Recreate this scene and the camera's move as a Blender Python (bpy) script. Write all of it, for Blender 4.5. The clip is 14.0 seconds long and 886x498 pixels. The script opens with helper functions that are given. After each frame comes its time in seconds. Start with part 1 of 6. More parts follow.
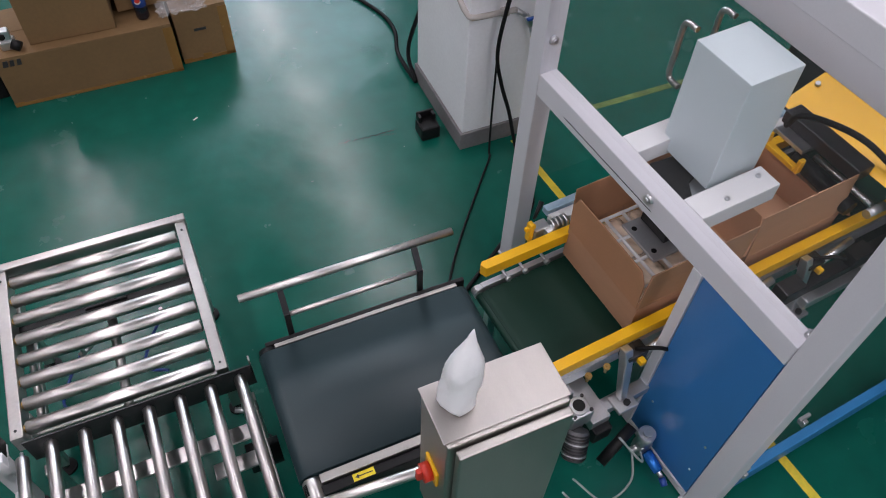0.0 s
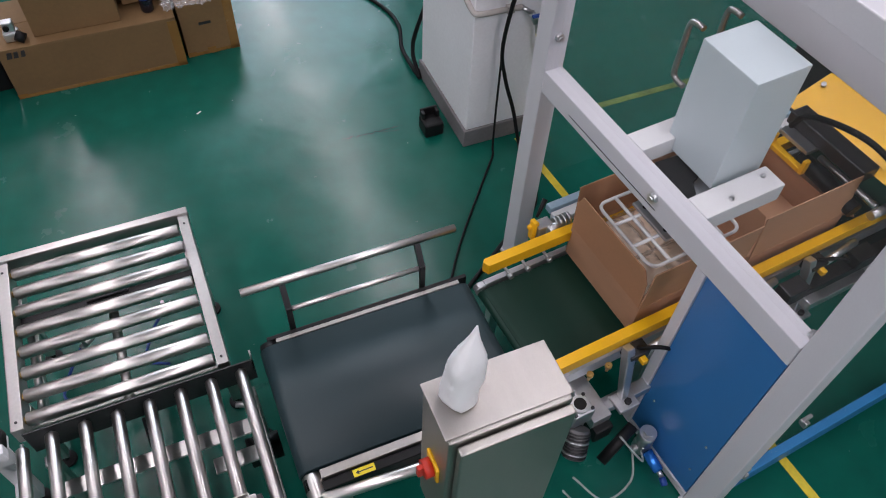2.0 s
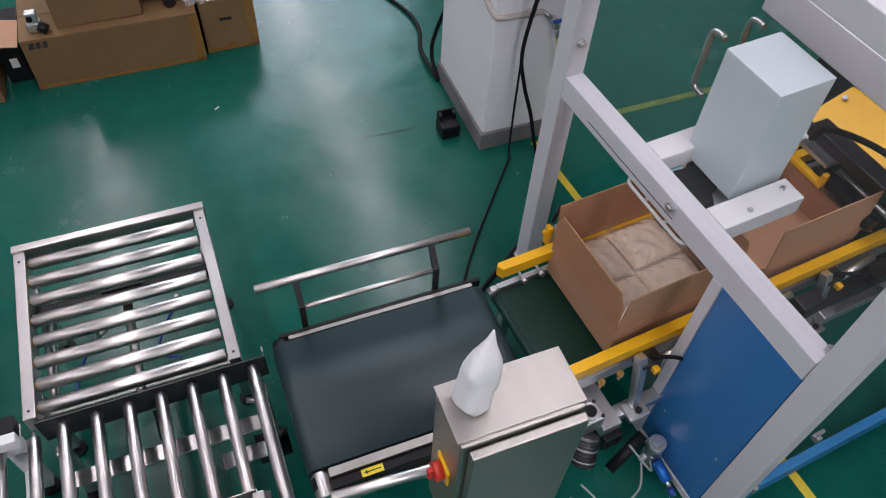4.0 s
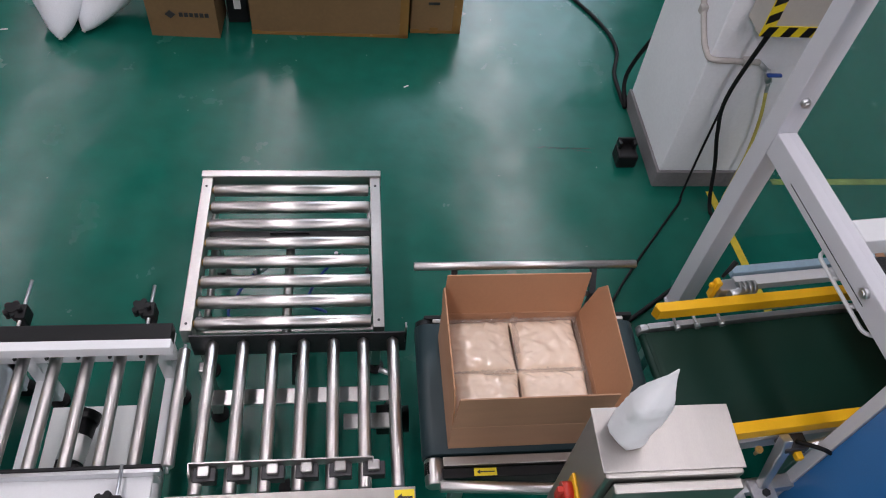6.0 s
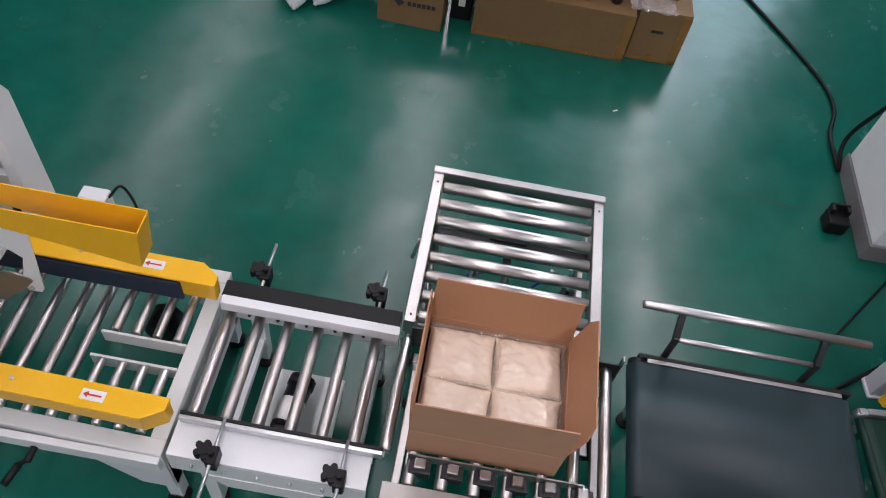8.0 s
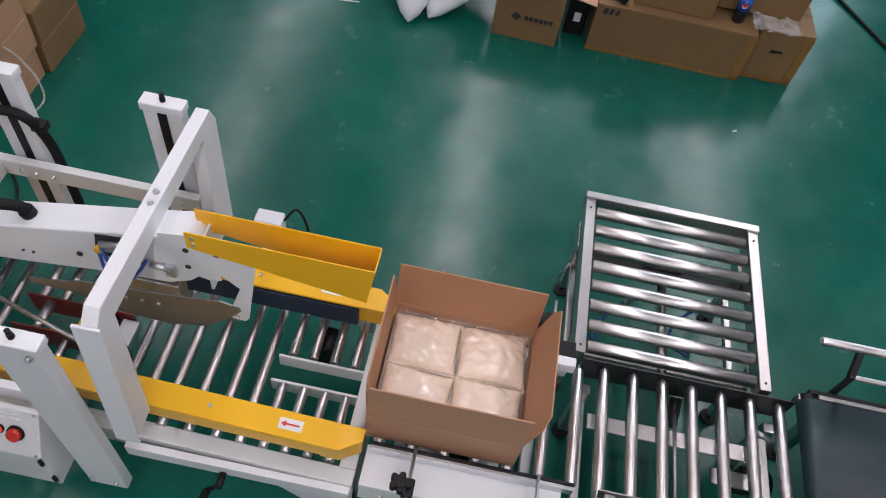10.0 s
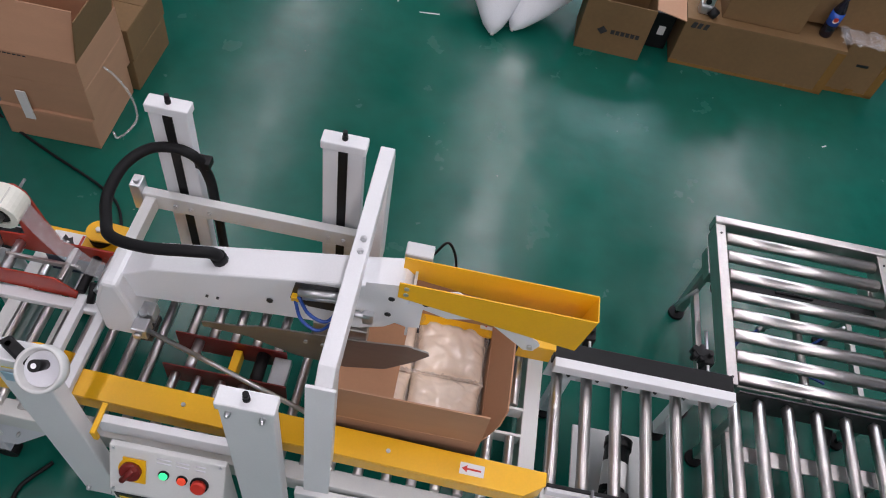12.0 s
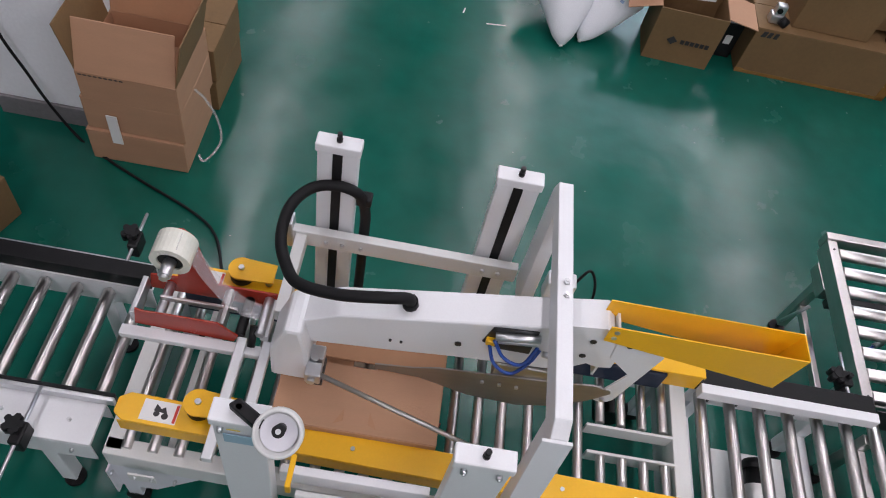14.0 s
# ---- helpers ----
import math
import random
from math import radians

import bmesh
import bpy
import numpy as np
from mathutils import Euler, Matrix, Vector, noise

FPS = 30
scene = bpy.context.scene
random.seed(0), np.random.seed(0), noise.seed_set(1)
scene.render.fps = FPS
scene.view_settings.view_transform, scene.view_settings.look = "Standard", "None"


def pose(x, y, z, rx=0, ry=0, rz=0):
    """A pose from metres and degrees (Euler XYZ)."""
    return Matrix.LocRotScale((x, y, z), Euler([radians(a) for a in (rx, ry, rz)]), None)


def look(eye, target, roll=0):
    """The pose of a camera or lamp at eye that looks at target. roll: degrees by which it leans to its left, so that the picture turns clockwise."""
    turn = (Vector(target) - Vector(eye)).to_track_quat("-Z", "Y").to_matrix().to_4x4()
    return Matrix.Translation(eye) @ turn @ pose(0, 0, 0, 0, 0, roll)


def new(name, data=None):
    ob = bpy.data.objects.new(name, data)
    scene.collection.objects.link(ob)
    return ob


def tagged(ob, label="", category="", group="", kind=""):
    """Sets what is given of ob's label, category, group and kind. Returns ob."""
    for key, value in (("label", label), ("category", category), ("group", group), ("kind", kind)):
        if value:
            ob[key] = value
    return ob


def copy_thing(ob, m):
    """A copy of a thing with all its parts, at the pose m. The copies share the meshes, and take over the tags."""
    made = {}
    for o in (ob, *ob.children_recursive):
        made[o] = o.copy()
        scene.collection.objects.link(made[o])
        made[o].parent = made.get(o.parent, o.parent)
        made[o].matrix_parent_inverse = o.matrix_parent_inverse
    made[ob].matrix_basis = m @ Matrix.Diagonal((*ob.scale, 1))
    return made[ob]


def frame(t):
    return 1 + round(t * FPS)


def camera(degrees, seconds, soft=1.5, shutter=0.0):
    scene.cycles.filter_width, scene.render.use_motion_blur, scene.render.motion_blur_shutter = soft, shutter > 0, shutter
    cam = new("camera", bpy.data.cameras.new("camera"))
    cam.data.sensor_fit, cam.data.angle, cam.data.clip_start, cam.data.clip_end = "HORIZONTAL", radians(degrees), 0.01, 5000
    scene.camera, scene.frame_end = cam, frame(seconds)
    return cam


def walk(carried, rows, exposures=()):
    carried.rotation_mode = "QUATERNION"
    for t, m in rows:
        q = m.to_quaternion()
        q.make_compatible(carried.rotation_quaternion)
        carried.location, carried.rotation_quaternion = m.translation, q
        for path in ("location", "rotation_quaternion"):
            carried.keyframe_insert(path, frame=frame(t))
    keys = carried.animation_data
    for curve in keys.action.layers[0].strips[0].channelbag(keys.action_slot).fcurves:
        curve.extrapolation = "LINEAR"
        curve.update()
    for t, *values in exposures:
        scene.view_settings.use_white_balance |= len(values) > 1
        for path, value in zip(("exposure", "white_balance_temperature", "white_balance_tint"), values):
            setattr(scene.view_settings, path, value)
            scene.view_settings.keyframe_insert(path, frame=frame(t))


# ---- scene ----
cam = camera(60.3, 14.0, 1.05)
PATH = [
    (0, (0.257, -0.07, 2.954), (0.79, 1.038, 1.377), 2.8),
    (0.5, (0.253, -0.07, 2.953), (0.786, 1.036, 1.374), 2.9),
    (1, (0.251, -0.068, 2.95), (0.782, 1.036, 1.369), 3.2),
    (1.5, (0.252, -0.07, 2.949), (0.78, 1.035, 1.368), 3.3),
    (2, (0.251, -0.068, 2.946), (0.78, 1.037, 1.366), 3.4),
    (4.3, (0.225, -0.058, 2.946), (0.721, 1.066, 1.368), 4.7),
    (4.5, (0.216, -0.058, 2.943), (0.689, 1.078, 1.366), 5.0),
    (5, (0.182, -0.05, 2.933), (0.573, 1.112, 1.353), 6.2),
    (5.5, (0.136, -0.037, 2.927), (0.437, 1.145, 1.342), 7.0),
    (6, (0.059, -0.034, 2.917), (0.28, 1.172, 1.337), 7.7),
    (6.5, (-0.058, -0.032, 2.919), (0.089, 1.187, 1.34), 8.7),
    (7, (-0.2, -0.023, 2.928), (-0.119, 1.192, 1.342), 9.8),
    (7.5, (-0.335, -0.015, 2.929), (-0.306, 1.189, 1.332), 10.2),
    (8, (-0.487, 0.0, 2.925), (-0.485, 1.194, 1.321), 10.6),
    (8.2, (-0.527, -0.015, 2.932), (-0.541, 1.179, 1.328), 10.3),
    (10.3, (-1.178, 0.019, 2.917), (-1.2, 1.194, 1.298), 11.1),
    (10.5, (-1.231, 0.02, 2.922), (-1.253, 1.193, 1.303), 11.2),
    (11, (-1.398, 0.032, 2.907), (-1.404, 1.21, 1.29), 12.1),
    (11.5, (-1.551, 0.045, 2.9), (-1.549, 1.221, 1.282), 12.3),
    (12, (-1.717, 0.066, 2.879), (-1.685, 1.236, 1.258), 12.8),
    (12.5, (-1.886, 0.086, 2.861), (-1.826, 1.248, 1.234), 13.5),
    (13, (-2.029, 0.103, 2.856), (-1.954, 1.26, 1.226), 13.7),
    (13.5, (-2.176, 0.113, 2.847), (-2.083, 1.269, 1.217), 14.2),
    (14, (-2.315, 0.114, 2.837), (-2.207, 1.279, 1.215), 14.6),
]
walk(cam, [(t, look(eye, target, roll)) for t, eye, target, roll in PATH])

# ---- world, lamps ----
world = bpy.data.worlds.new("world")
scene.world = world
world.use_nodes = True
world.node_tree.nodes["Background"].inputs[0].default_value = (0.68, 0.84, 1.0, 1)
world.node_tree.nodes["Background"].inputs[1].default_value = 6.0
scene.view_settings.exposure = 0.0
LAMP_Z = 5.0
LAMP_ROWS = (-4.36, -1.1, 2.12)
LAMP_POWER = {-4.36: 42, -1.1: 56, 2.12: 64}
# southmost lamps are out of view, boosted as added fill for south faces
SOUTH_FILL = 1.5
LAMP_YS = (-3.2, 1.4, 6.0, 10.6)
LAMP_HALF = 2.2


def area_lamp(x, y):
    data = bpy.data.lights.new("tube_light", "AREA")
    data.shape, data.size, data.size_y, data.energy = "RECTANGLE", 0.24, 2 * LAMP_HALF, LAMP_POWER[x] * (SOUTH_FILL if y < 0 else 1)
    data.color = (1.0, 0.925, 0.99)
    ob = new("tube_light", data)
    ob.matrix_world = pose(x, y, LAMP_Z - 0.07)
    return ob


for lx in LAMP_ROWS:
    for ly in LAMP_YS:
        area_lamp(lx, ly)


# ---- materials ----
def mat(name, color, rough=0.5, metal=0.0, var=0.12, scale=6.0, fine=60.0, bump=0.05, spec=0.5, stretch=(1, 1, 1), rand=0.0, trans=0.0, alpha=1.0, coat=0.0, rough_var=0.1):
    """Colour with broad and fine variation, roughness variation and fine relief."""
    m = bpy.data.materials.new(name)
    m.use_nodes = True
    nt = m.node_tree
    b = nt.nodes["Principled BSDF"]
    tc = nt.nodes.new("ShaderNodeTexCoord")
    mp = nt.nodes.new("ShaderNodeMapping")
    mp.inputs["Scale"].default_value = stretch
    nt.links.new(tc.outputs["Object"], mp.inputs["Vector"])
    n1 = nt.nodes.new("ShaderNodeTexNoise")
    n1.inputs["Scale"].default_value, n1.inputs["Detail"].default_value = scale, 4
    n2 = nt.nodes.new("ShaderNodeTexNoise")
    n2.inputs["Scale"].default_value, n2.inputs["Detail"].default_value = fine, 3
    for n in (n1, n2):
        nt.links.new(mp.outputs["Vector"], n.inputs["Vector"])
    mix = nt.nodes.new("ShaderNodeMix")
    mix.data_type = "FLOAT"
    mix.inputs[0].default_value = 0.35
    nt.links.new(n1.outputs["Fac"], mix.inputs[2])
    nt.links.new(n2.outputs["Fac"], mix.inputs[3])
    ramp = nt.nodes.new("ShaderNodeValToRGB")
    ramp.color_ramp.elements[0].position, ramp.color_ramp.elements[1].position = 0.3, 0.7
    ramp.color_ramp.elements[0].color = (*[c * (1 - var) for c in color], 1)
    ramp.color_ramp.elements[1].color = (*[min(1, c * (1 + var)) for c in color], 1)
    nt.links.new(mix.outputs[0], ramp.inputs["Fac"])
    last = ramp.outputs["Color"]
    if rand:
        info = nt.nodes.new("ShaderNodeObjectInfo")
        mr = nt.nodes.new("ShaderNodeMapRange")
        mr.inputs[3].default_value, mr.inputs[4].default_value = 1 - rand, 1 + rand
        nt.links.new(info.outputs["Random"], mr.inputs[0])
        hsv = nt.nodes.new("ShaderNodeHueSaturation")
        nt.links.new(mr.outputs[0], hsv.inputs["Value"])
        nt.links.new(last, hsv.inputs["Color"])
        last = hsv.outputs["Color"]
    nt.links.new(last, b.inputs["Base Color"])
    rr = nt.nodes.new("ShaderNodeMapRange")
    rr.inputs[3].default_value, rr.inputs[4].default_value = max(0.02, rough - rough_var), min(1, rough + rough_var)
    nt.links.new(mix.outputs[0], rr.inputs[0])
    nt.links.new(rr.outputs[0], b.inputs["Roughness"])
    b.inputs["Metallic"].default_value = metal
    b.inputs["Specular IOR Level"].default_value = spec
    b.inputs["Transmission Weight"].default_value = trans
    b.inputs["Alpha"].default_value = alpha
    b.inputs["Coat Weight"].default_value = coat
    if bump:
        bp = nt.nodes.new("ShaderNodeBump")
        bp.inputs["Strength"].default_value, bp.inputs["Distance"].default_value = bump, 0.01
        nt.links.new(n2.outputs["Fac"], bp.inputs["Height"])
        nt.links.new(bp.outputs["Normal"], b.inputs["Normal"])
    return m


def glow(name, color, strength):
    m = bpy.data.materials.new(name)
    m.use_nodes = True
    b = m.node_tree.nodes["Principled BSDF"]
    b.inputs["Base Color"].default_value = (*color, 1)
    b.inputs["Emission Color"].default_value = (*color, 1)
    b.inputs["Emission Strength"].default_value = strength
    return m


def floor_material():
    """Green epoxy paint: glossy in patches, with scuffs, dust and a slow waviness."""
    m = mat("green_epoxy", (0.004, 0.102, 0.072), 0.21, var=0.24, scale=0.9, fine=9, bump=0.0, spec=0.42, rough_var=0.09)
    nt = m.node_tree
    b = nt.nodes["Principled BSDF"]
    tc = nt.nodes.new("ShaderNodeTexCoord")
    big = nt.nodes.new("ShaderNodeTexNoise")
    big.inputs["Scale"].default_value, big.inputs["Detail"].default_value = 2.2, 3
    fine = nt.nodes.new("ShaderNodeTexNoise")
    fine.inputs["Scale"].default_value, fine.inputs["Detail"].default_value = 45, 2
    add = nt.nodes.new("ShaderNodeMath")
    add.operation = "MULTIPLY_ADD"
    add.inputs[1].default_value = 0.015
    nt.links.new(fine.outputs["Fac"], add.inputs[0])
    nt.links.new(big.outputs["Fac"], add.inputs[2])
    bp = nt.nodes.new("ShaderNodeBump")
    bp.inputs["Strength"].default_value, bp.inputs["Distance"].default_value = 0.42, 0.02
    nt.links.new(add.outputs[0], bp.inputs["Height"])
    nt.links.new(bp.outputs["Normal"], b.inputs["Normal"])
    worn = nt.nodes.new("ShaderNodeTexNoise")
    worn.inputs["Scale"].default_value, worn.inputs["Detail"].default_value, worn.inputs["Roughness"].default_value = 3.5, 5, 0.55
    gloss = nt.nodes.new("ShaderNodeMapRange")
    gloss.inputs["From Min"].default_value, gloss.inputs["From Max"].default_value = 0.32, 0.70
    gloss.inputs["To Min"].default_value, gloss.inputs["To Max"].default_value = 0.18, 0.29
    nt.links.new(worn.outputs["Fac"], gloss.inputs["Value"])
    nt.links.new(gloss.outputs["Result"], b.inputs["Roughness"])
    for n in (big, fine, worn):
        nt.links.new(tc.outputs["Object"], n.inputs["Vector"])
    return m


FLOOR = floor_material()
WHITE = mat("white_powder_coat", (0.74, 0.75, 0.77), 0.38, var=0.04, scale=3, fine=180, bump=0.03)
CREAM = mat("cream_powder_coat", (0.66, 0.67, 0.66), 0.4, var=0.05, scale=3, fine=180, bump=0.03)
BLADE = mat("brushed_blade_steel", (0.33, 0.32, 0.31), 0.46, 0.9, var=0.10, scale=5, fine=120, bump=0.01, stretch=(1, 1, 8))
# unseen hall surfaces: dark paint cuts the bounce, white paint adds fill
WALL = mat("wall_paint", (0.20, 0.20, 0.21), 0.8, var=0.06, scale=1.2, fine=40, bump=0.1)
WHITE_BOUNCE = mat("white_bounce_wall", (0.80, 0.80, 0.83), 0.7, var=0.05, scale=1.2, fine=40, bump=0.1)
PLASTER = mat("white_plaster", (0.88, 0.89, 0.93), 0.75, var=0.06, scale=1.5, fine=60, bump=0.15)
SKIRT = mat("grey_skirting_paint", (0.2, 0.19, 0.2), 0.6, var=0.2, scale=5, fine=60, bump=0.15)
STEEL = mat("brushed_stainless", (0.54, 0.525, 0.515), 0.33, 1.0, var=0.10, scale=4, fine=90, bump=0.012, stretch=(1, 1, 6))
ROLLER = mat("turned_steel_roller", (0.60, 0.58, 0.565), 0.29, 1.0, var=0.06, scale=9, fine=160, bump=0.002, rand=0.05, rough_var=0.03)
SHEET = mat("satin_stainless_sheet", (0.43, 0.41, 0.39), 0.42, 1.0, var=0.08, scale=3, fine=120, bump=0.02, stretch=(6, 1, 1))
DARKSTEEL = mat("dark_steel", (0.06, 0.06, 0.064), 0.42, 0.8, var=0.2, scale=6, fine=60)
ALU = mat("aluminium", (0.62, 0.63, 0.65), 0.35, 0.9, var=0.08, scale=8, fine=120)
GREYPAINT = mat("light_grey_paint", (0.69, 0.69, 0.74), 0.4, var=0.04, scale=3, fine=150, bump=0.03)
BLUEPANEL = mat("blue_panel_paint", (0.04, 0.19, 0.49), 0.3, var=0.08, scale=2, fine=150, bump=0.03)
YELLOW = mat("yellow_powder_coat", (0.85, 0.46, 0.010), 0.36, var=0.06, scale=3, fine=150, bump=0.03)
AMBER = mat("worn_brass_roller", (0.50, 0.33, 0.12), 0.35, 0.7, var=0.15, scale=10, fine=100)
BLACK = mat("black_plastic", (0.008, 0.008, 0.009), 0.45, var=0.25, scale=8, fine=120, spec=0.25)
RUBBER = mat("black_rubber", (0.008, 0.008, 0.009), 0.6, var=0.25, scale=8, fine=120, spec=0.22)
BELT = mat("dark_belt", (0.016, 0.034, 0.040), 0.42, var=0.10, scale=2.5, fine=250, bump=0.05, spec=0.45)
GREENBELT = mat("green_belt", (0.005, 0.030, 0.020), 0.45, var=0.12, scale=2.5, fine=250, bump=0.05, spec=0.3)
CARD = mat("kraft_board", (0.44, 0.248, 0.148), 0.75, var=0.07, scale=4, fine=70, bump=0.06, stretch=(1, 1, 5))
CARD_IN = mat("kraft_board_inside", (0.43, 0.225, 0.122), 0.75, var=0.06, scale=4, fine=70, bump=0.06)
# darker than CARD: board tone plus the weaker light on the far boxes
CARD_DARK = mat("dark_kraft_board", (0.20, 0.118, 0.05), 0.72, var=0.14, scale=3, fine=50, bump=0.08, rand=0.06)
TAPE = mat("brown_packing_tape", (0.25, 0.13, 0.035), 0.25, var=0.1, scale=5, fine=40)
POUCH = mat("powder_pouch", (0.88, 0.74, 0.60), 0.55, var=0.05, scale=8, fine=50, bump=0.012, coat=1.0)
SEALFILM = mat("thin_seal_film", (0.80, 0.74, 0.68), 0.14, var=0.02, scale=8, fine=40, bump=0.5, alpha=0.24, coat=1.0)
CLEARFILM = mat("clear_film", (0.9, 0.9, 0.92), 0.12, var=0.02, scale=8, fine=40, bump=0.5, alpha=0.28, coat=0.6)
BAG = mat("cloudy_plastic_bag", (0.93, 0.94, 0.96), 0.4, var=0.03, scale=10, fine=30, bump=0.3, alpha=0.96)
SACK = mat("woven_sack", (0.74, 0.76, 0.80), 0.65, var=0.08, scale=4, fine=160, bump=0.3)
INK = mat("black_ink", (0.03, 0.028, 0.03), 0.6, var=0.2, scale=20, fine=80)
BLUEINK = mat("faded_blue_ink", (0.22, 0.33, 0.5), 0.6, var=0.3, scale=20, fine=80)
RED = mat("red_plastic", (0.55, 0.035, 0.02), 0.4, var=0.1, scale=10, fine=100)
DARKRED = mat("dark_red_paint", (0.36, 0.035, 0.020), 0.24, var=0.12, scale=6, fine=100)
MAROON = mat("maroon_knob", (0.17, 0.014, 0.012), 0.35, var=0.1, scale=6, fine=100)
GREENLENS = glow("green_lens", (0.05, 0.75, 0.3), 0.9)
REDLENS = glow("red_lens", (0.8, 0.07, 0.03), 0.35)
LAMPGLOW = glow("tube_glow", (1.0, 0.93, 1.0), 6.0)
TAPEROLL = mat("clear_tape_roll", (0.70, 0.70, 0.62), 0.25, var=0.08, scale=20, fine=120)
PAPER = mat("white_label", (0.78, 0.77, 0.76), 0.55, var=0.03, scale=8, fine=100)
FADED = mat("faded_floor_paint", (0.16, 0.24, 0.06), 0.4, var=0.6, scale=9, fine=60)
LINE = mat("yellow_floor_paint", (0.70, 0.55, 0.05), 0.45, var=0.22, scale=7, fine=60)
HAZARD = mat("hazard_yellow", (0.80, 0.62, 0.02), 0.5, var=0.06, scale=8, fine=80)
BEIGE = mat("beige_panel", (0.48, 0.45, 0.41), 0.6, var=0.06, scale=3, fine=80)
HOSEBLUE = mat("blue_air_hose", (0.02, 0.07, 0.32), 0.35, var=0.1, scale=10, fine=80)
HOSEYELLOW = mat("yellow_hose", (0.55, 0.47, 0.12), 0.4, var=0.12, scale=10, fine=80)
COLA = mat("dark_bottle", (0.012, 0.012, 0.02), 0.12, var=0.2, scale=10, fine=80)
BOTTLEBLUE = mat("blue_bottle_label", (0.02, 0.09, 0.45), 0.25, var=0.15, scale=10, fine=80)
BROWNPAPER = mat("dusty_blue_paint", (0.30, 0.45, 0.55), 0.5, var=0.08, scale=6, fine=80)
PALEBLUE = mat("blue_rail", (0.03, 0.20, 0.46), 0.45, var=0.08, scale=4, fine=100)


def glass_material():
    m = bpy.data.materials.new("clear_glazing")
    m.use_nodes = True
    b = m.node_tree.nodes["Principled BSDF"]
    b.inputs["Base Color"].default_value = (0.93, 0.97, 0.98, 1)
    b.inputs["Roughness"].default_value = 0.06
    b.inputs["Alpha"].default_value = 0.016
    return m


def crinkled_coat(m, scale, strength):
    """Sharp folds in the clear film over a filling."""
    nt = m.node_tree
    b = nt.nodes["Principled BSDF"]
    tc = nt.nodes.new("ShaderNodeTexCoord")
    n = nt.nodes.new("ShaderNodeTexNoise")
    n.inputs["Scale"].default_value, n.inputs["Detail"].default_value, n.inputs["Distortion"].default_value = scale, 1.5, 1.2
    nt.links.new(tc.outputs["Object"], n.inputs["Vector"])
    bp = nt.nodes.new("ShaderNodeBump")
    bp.inputs["Strength"].default_value, bp.inputs["Distance"].default_value = strength, 0.022
    nt.links.new(n.outputs["Fac"], bp.inputs["Height"])
    nt.links.new(bp.outputs["Normal"], b.inputs["Coat Normal"])
    b.inputs["Coat Roughness"].default_value = 0.025
    b.inputs["Coat IOR"].default_value = 1.6


crinkled_coat(POUCH, 8, 0.9)
GLASS = glass_material()


# ---- builders ----
def box(bm, x0, x1, y0, y1, z0, z1, bevel=0.0):
    """A box between two corners, its edges rounded by bevel."""
    vs = [bm.verts.new(p) for p in ((x0, y0, z0), (x1, y0, z0), (x1, y1, z0), (x0, y1, z0), (x0, y0, z1), (x1, y0, z1), (x1, y1, z1), (x0, y1, z1))]
    fs = [bm.faces.new([vs[i] for i in f]) for f in ((3, 2, 1, 0), (4, 5, 6, 7), (0, 1, 5, 4), (1, 2, 6, 5), (2, 3, 7, 6), (3, 0, 4, 7))]
    if bevel:
        es = {e for f in fs for e in f.edges}
        bmesh.ops.bevel(bm, geom=list(es), offset=bevel, segments=2, affect="EDGES", profile=0.5)
    return bm


def B(x0, x1, y0, y1, z0, z1, bevel=0.003):
    return box(bmesh.new(), x0, x1, y0, y1, z0, z1, bevel)


def tube(bm, points, r, seg=10, caps=True, radii=None):
    """A round bar or hose along points."""
    pts = [Vector(p) for p in points]
    rings = []
    up = Vector((0.123, 0.456, 0.881)).normalized()
    for i, p in enumerate(pts):
        d = (pts[min(i + 1, len(pts) - 1)] - pts[max(i - 1, 0)]).normalized()
        if abs(d.dot(up)) > 0.98:
            up = Vector((1, 0.1, 0)).normalized()
        u = (up - d * up.dot(d)).normalized()
        v = d.cross(u)
        up = u
        rr = radii[i] if radii else r
        rings.append([bm.verts.new(p + rr * (u * math.cos(2 * math.pi * k / seg) + v * math.sin(2 * math.pi * k / seg))) for k in range(seg)])
    for a, b in zip(rings, rings[1:]):
        for k in range(seg):
            f = bm.faces.new((a[k], a[(k + 1) % seg], b[(k + 1) % seg], b[k]))
            f.smooth = True
    if caps:
        bm.faces.new(rings[0][::-1])
        bm.faces.new(rings[-1])
    return bm


def T(points, r, seg=10, radii=None):
    return tube(bmesh.new(), points, r, seg, True, radii)


def rod(p0, p1, r, chamfer=0.0, seg=14):
    """A turned bar with chamfered ends."""
    a, b = Vector(p0), Vector(p1)
    if not chamfer:
        return T((a, b), r, seg)
    d = (b - a).normalized() * chamfer
    return tube(bmesh.new(), (a, a + d * 0.01, a + d, b - d, b - d * 0.01, b), r, seg, True, (r - chamfer, r - chamfer * 0.9, r, r, r - chamfer * 0.9, r - chamfer))


def spline(points, n=8):
    """Points along a smooth curve through the given ones."""
    p = [Vector(q) for q in points]
    p = [p[0] * 2 - p[1]] + p + [p[-1] * 2 - p[-2]]
    out = []
    for i in range(1, len(p) - 2):
        for k in range(n):
            t = k / n
            out.append(0.5 * (2 * p[i] + (p[i + 1] - p[i - 1]) * t + (2 * p[i - 1] - 5 * p[i] + 4 * p[i + 1] - p[i + 2]) * t * t + (3 * p[i] - p[i - 1] - 3 * p[i + 1] + p[i + 2]) * t ** 3))
    return out + [p[-2]]


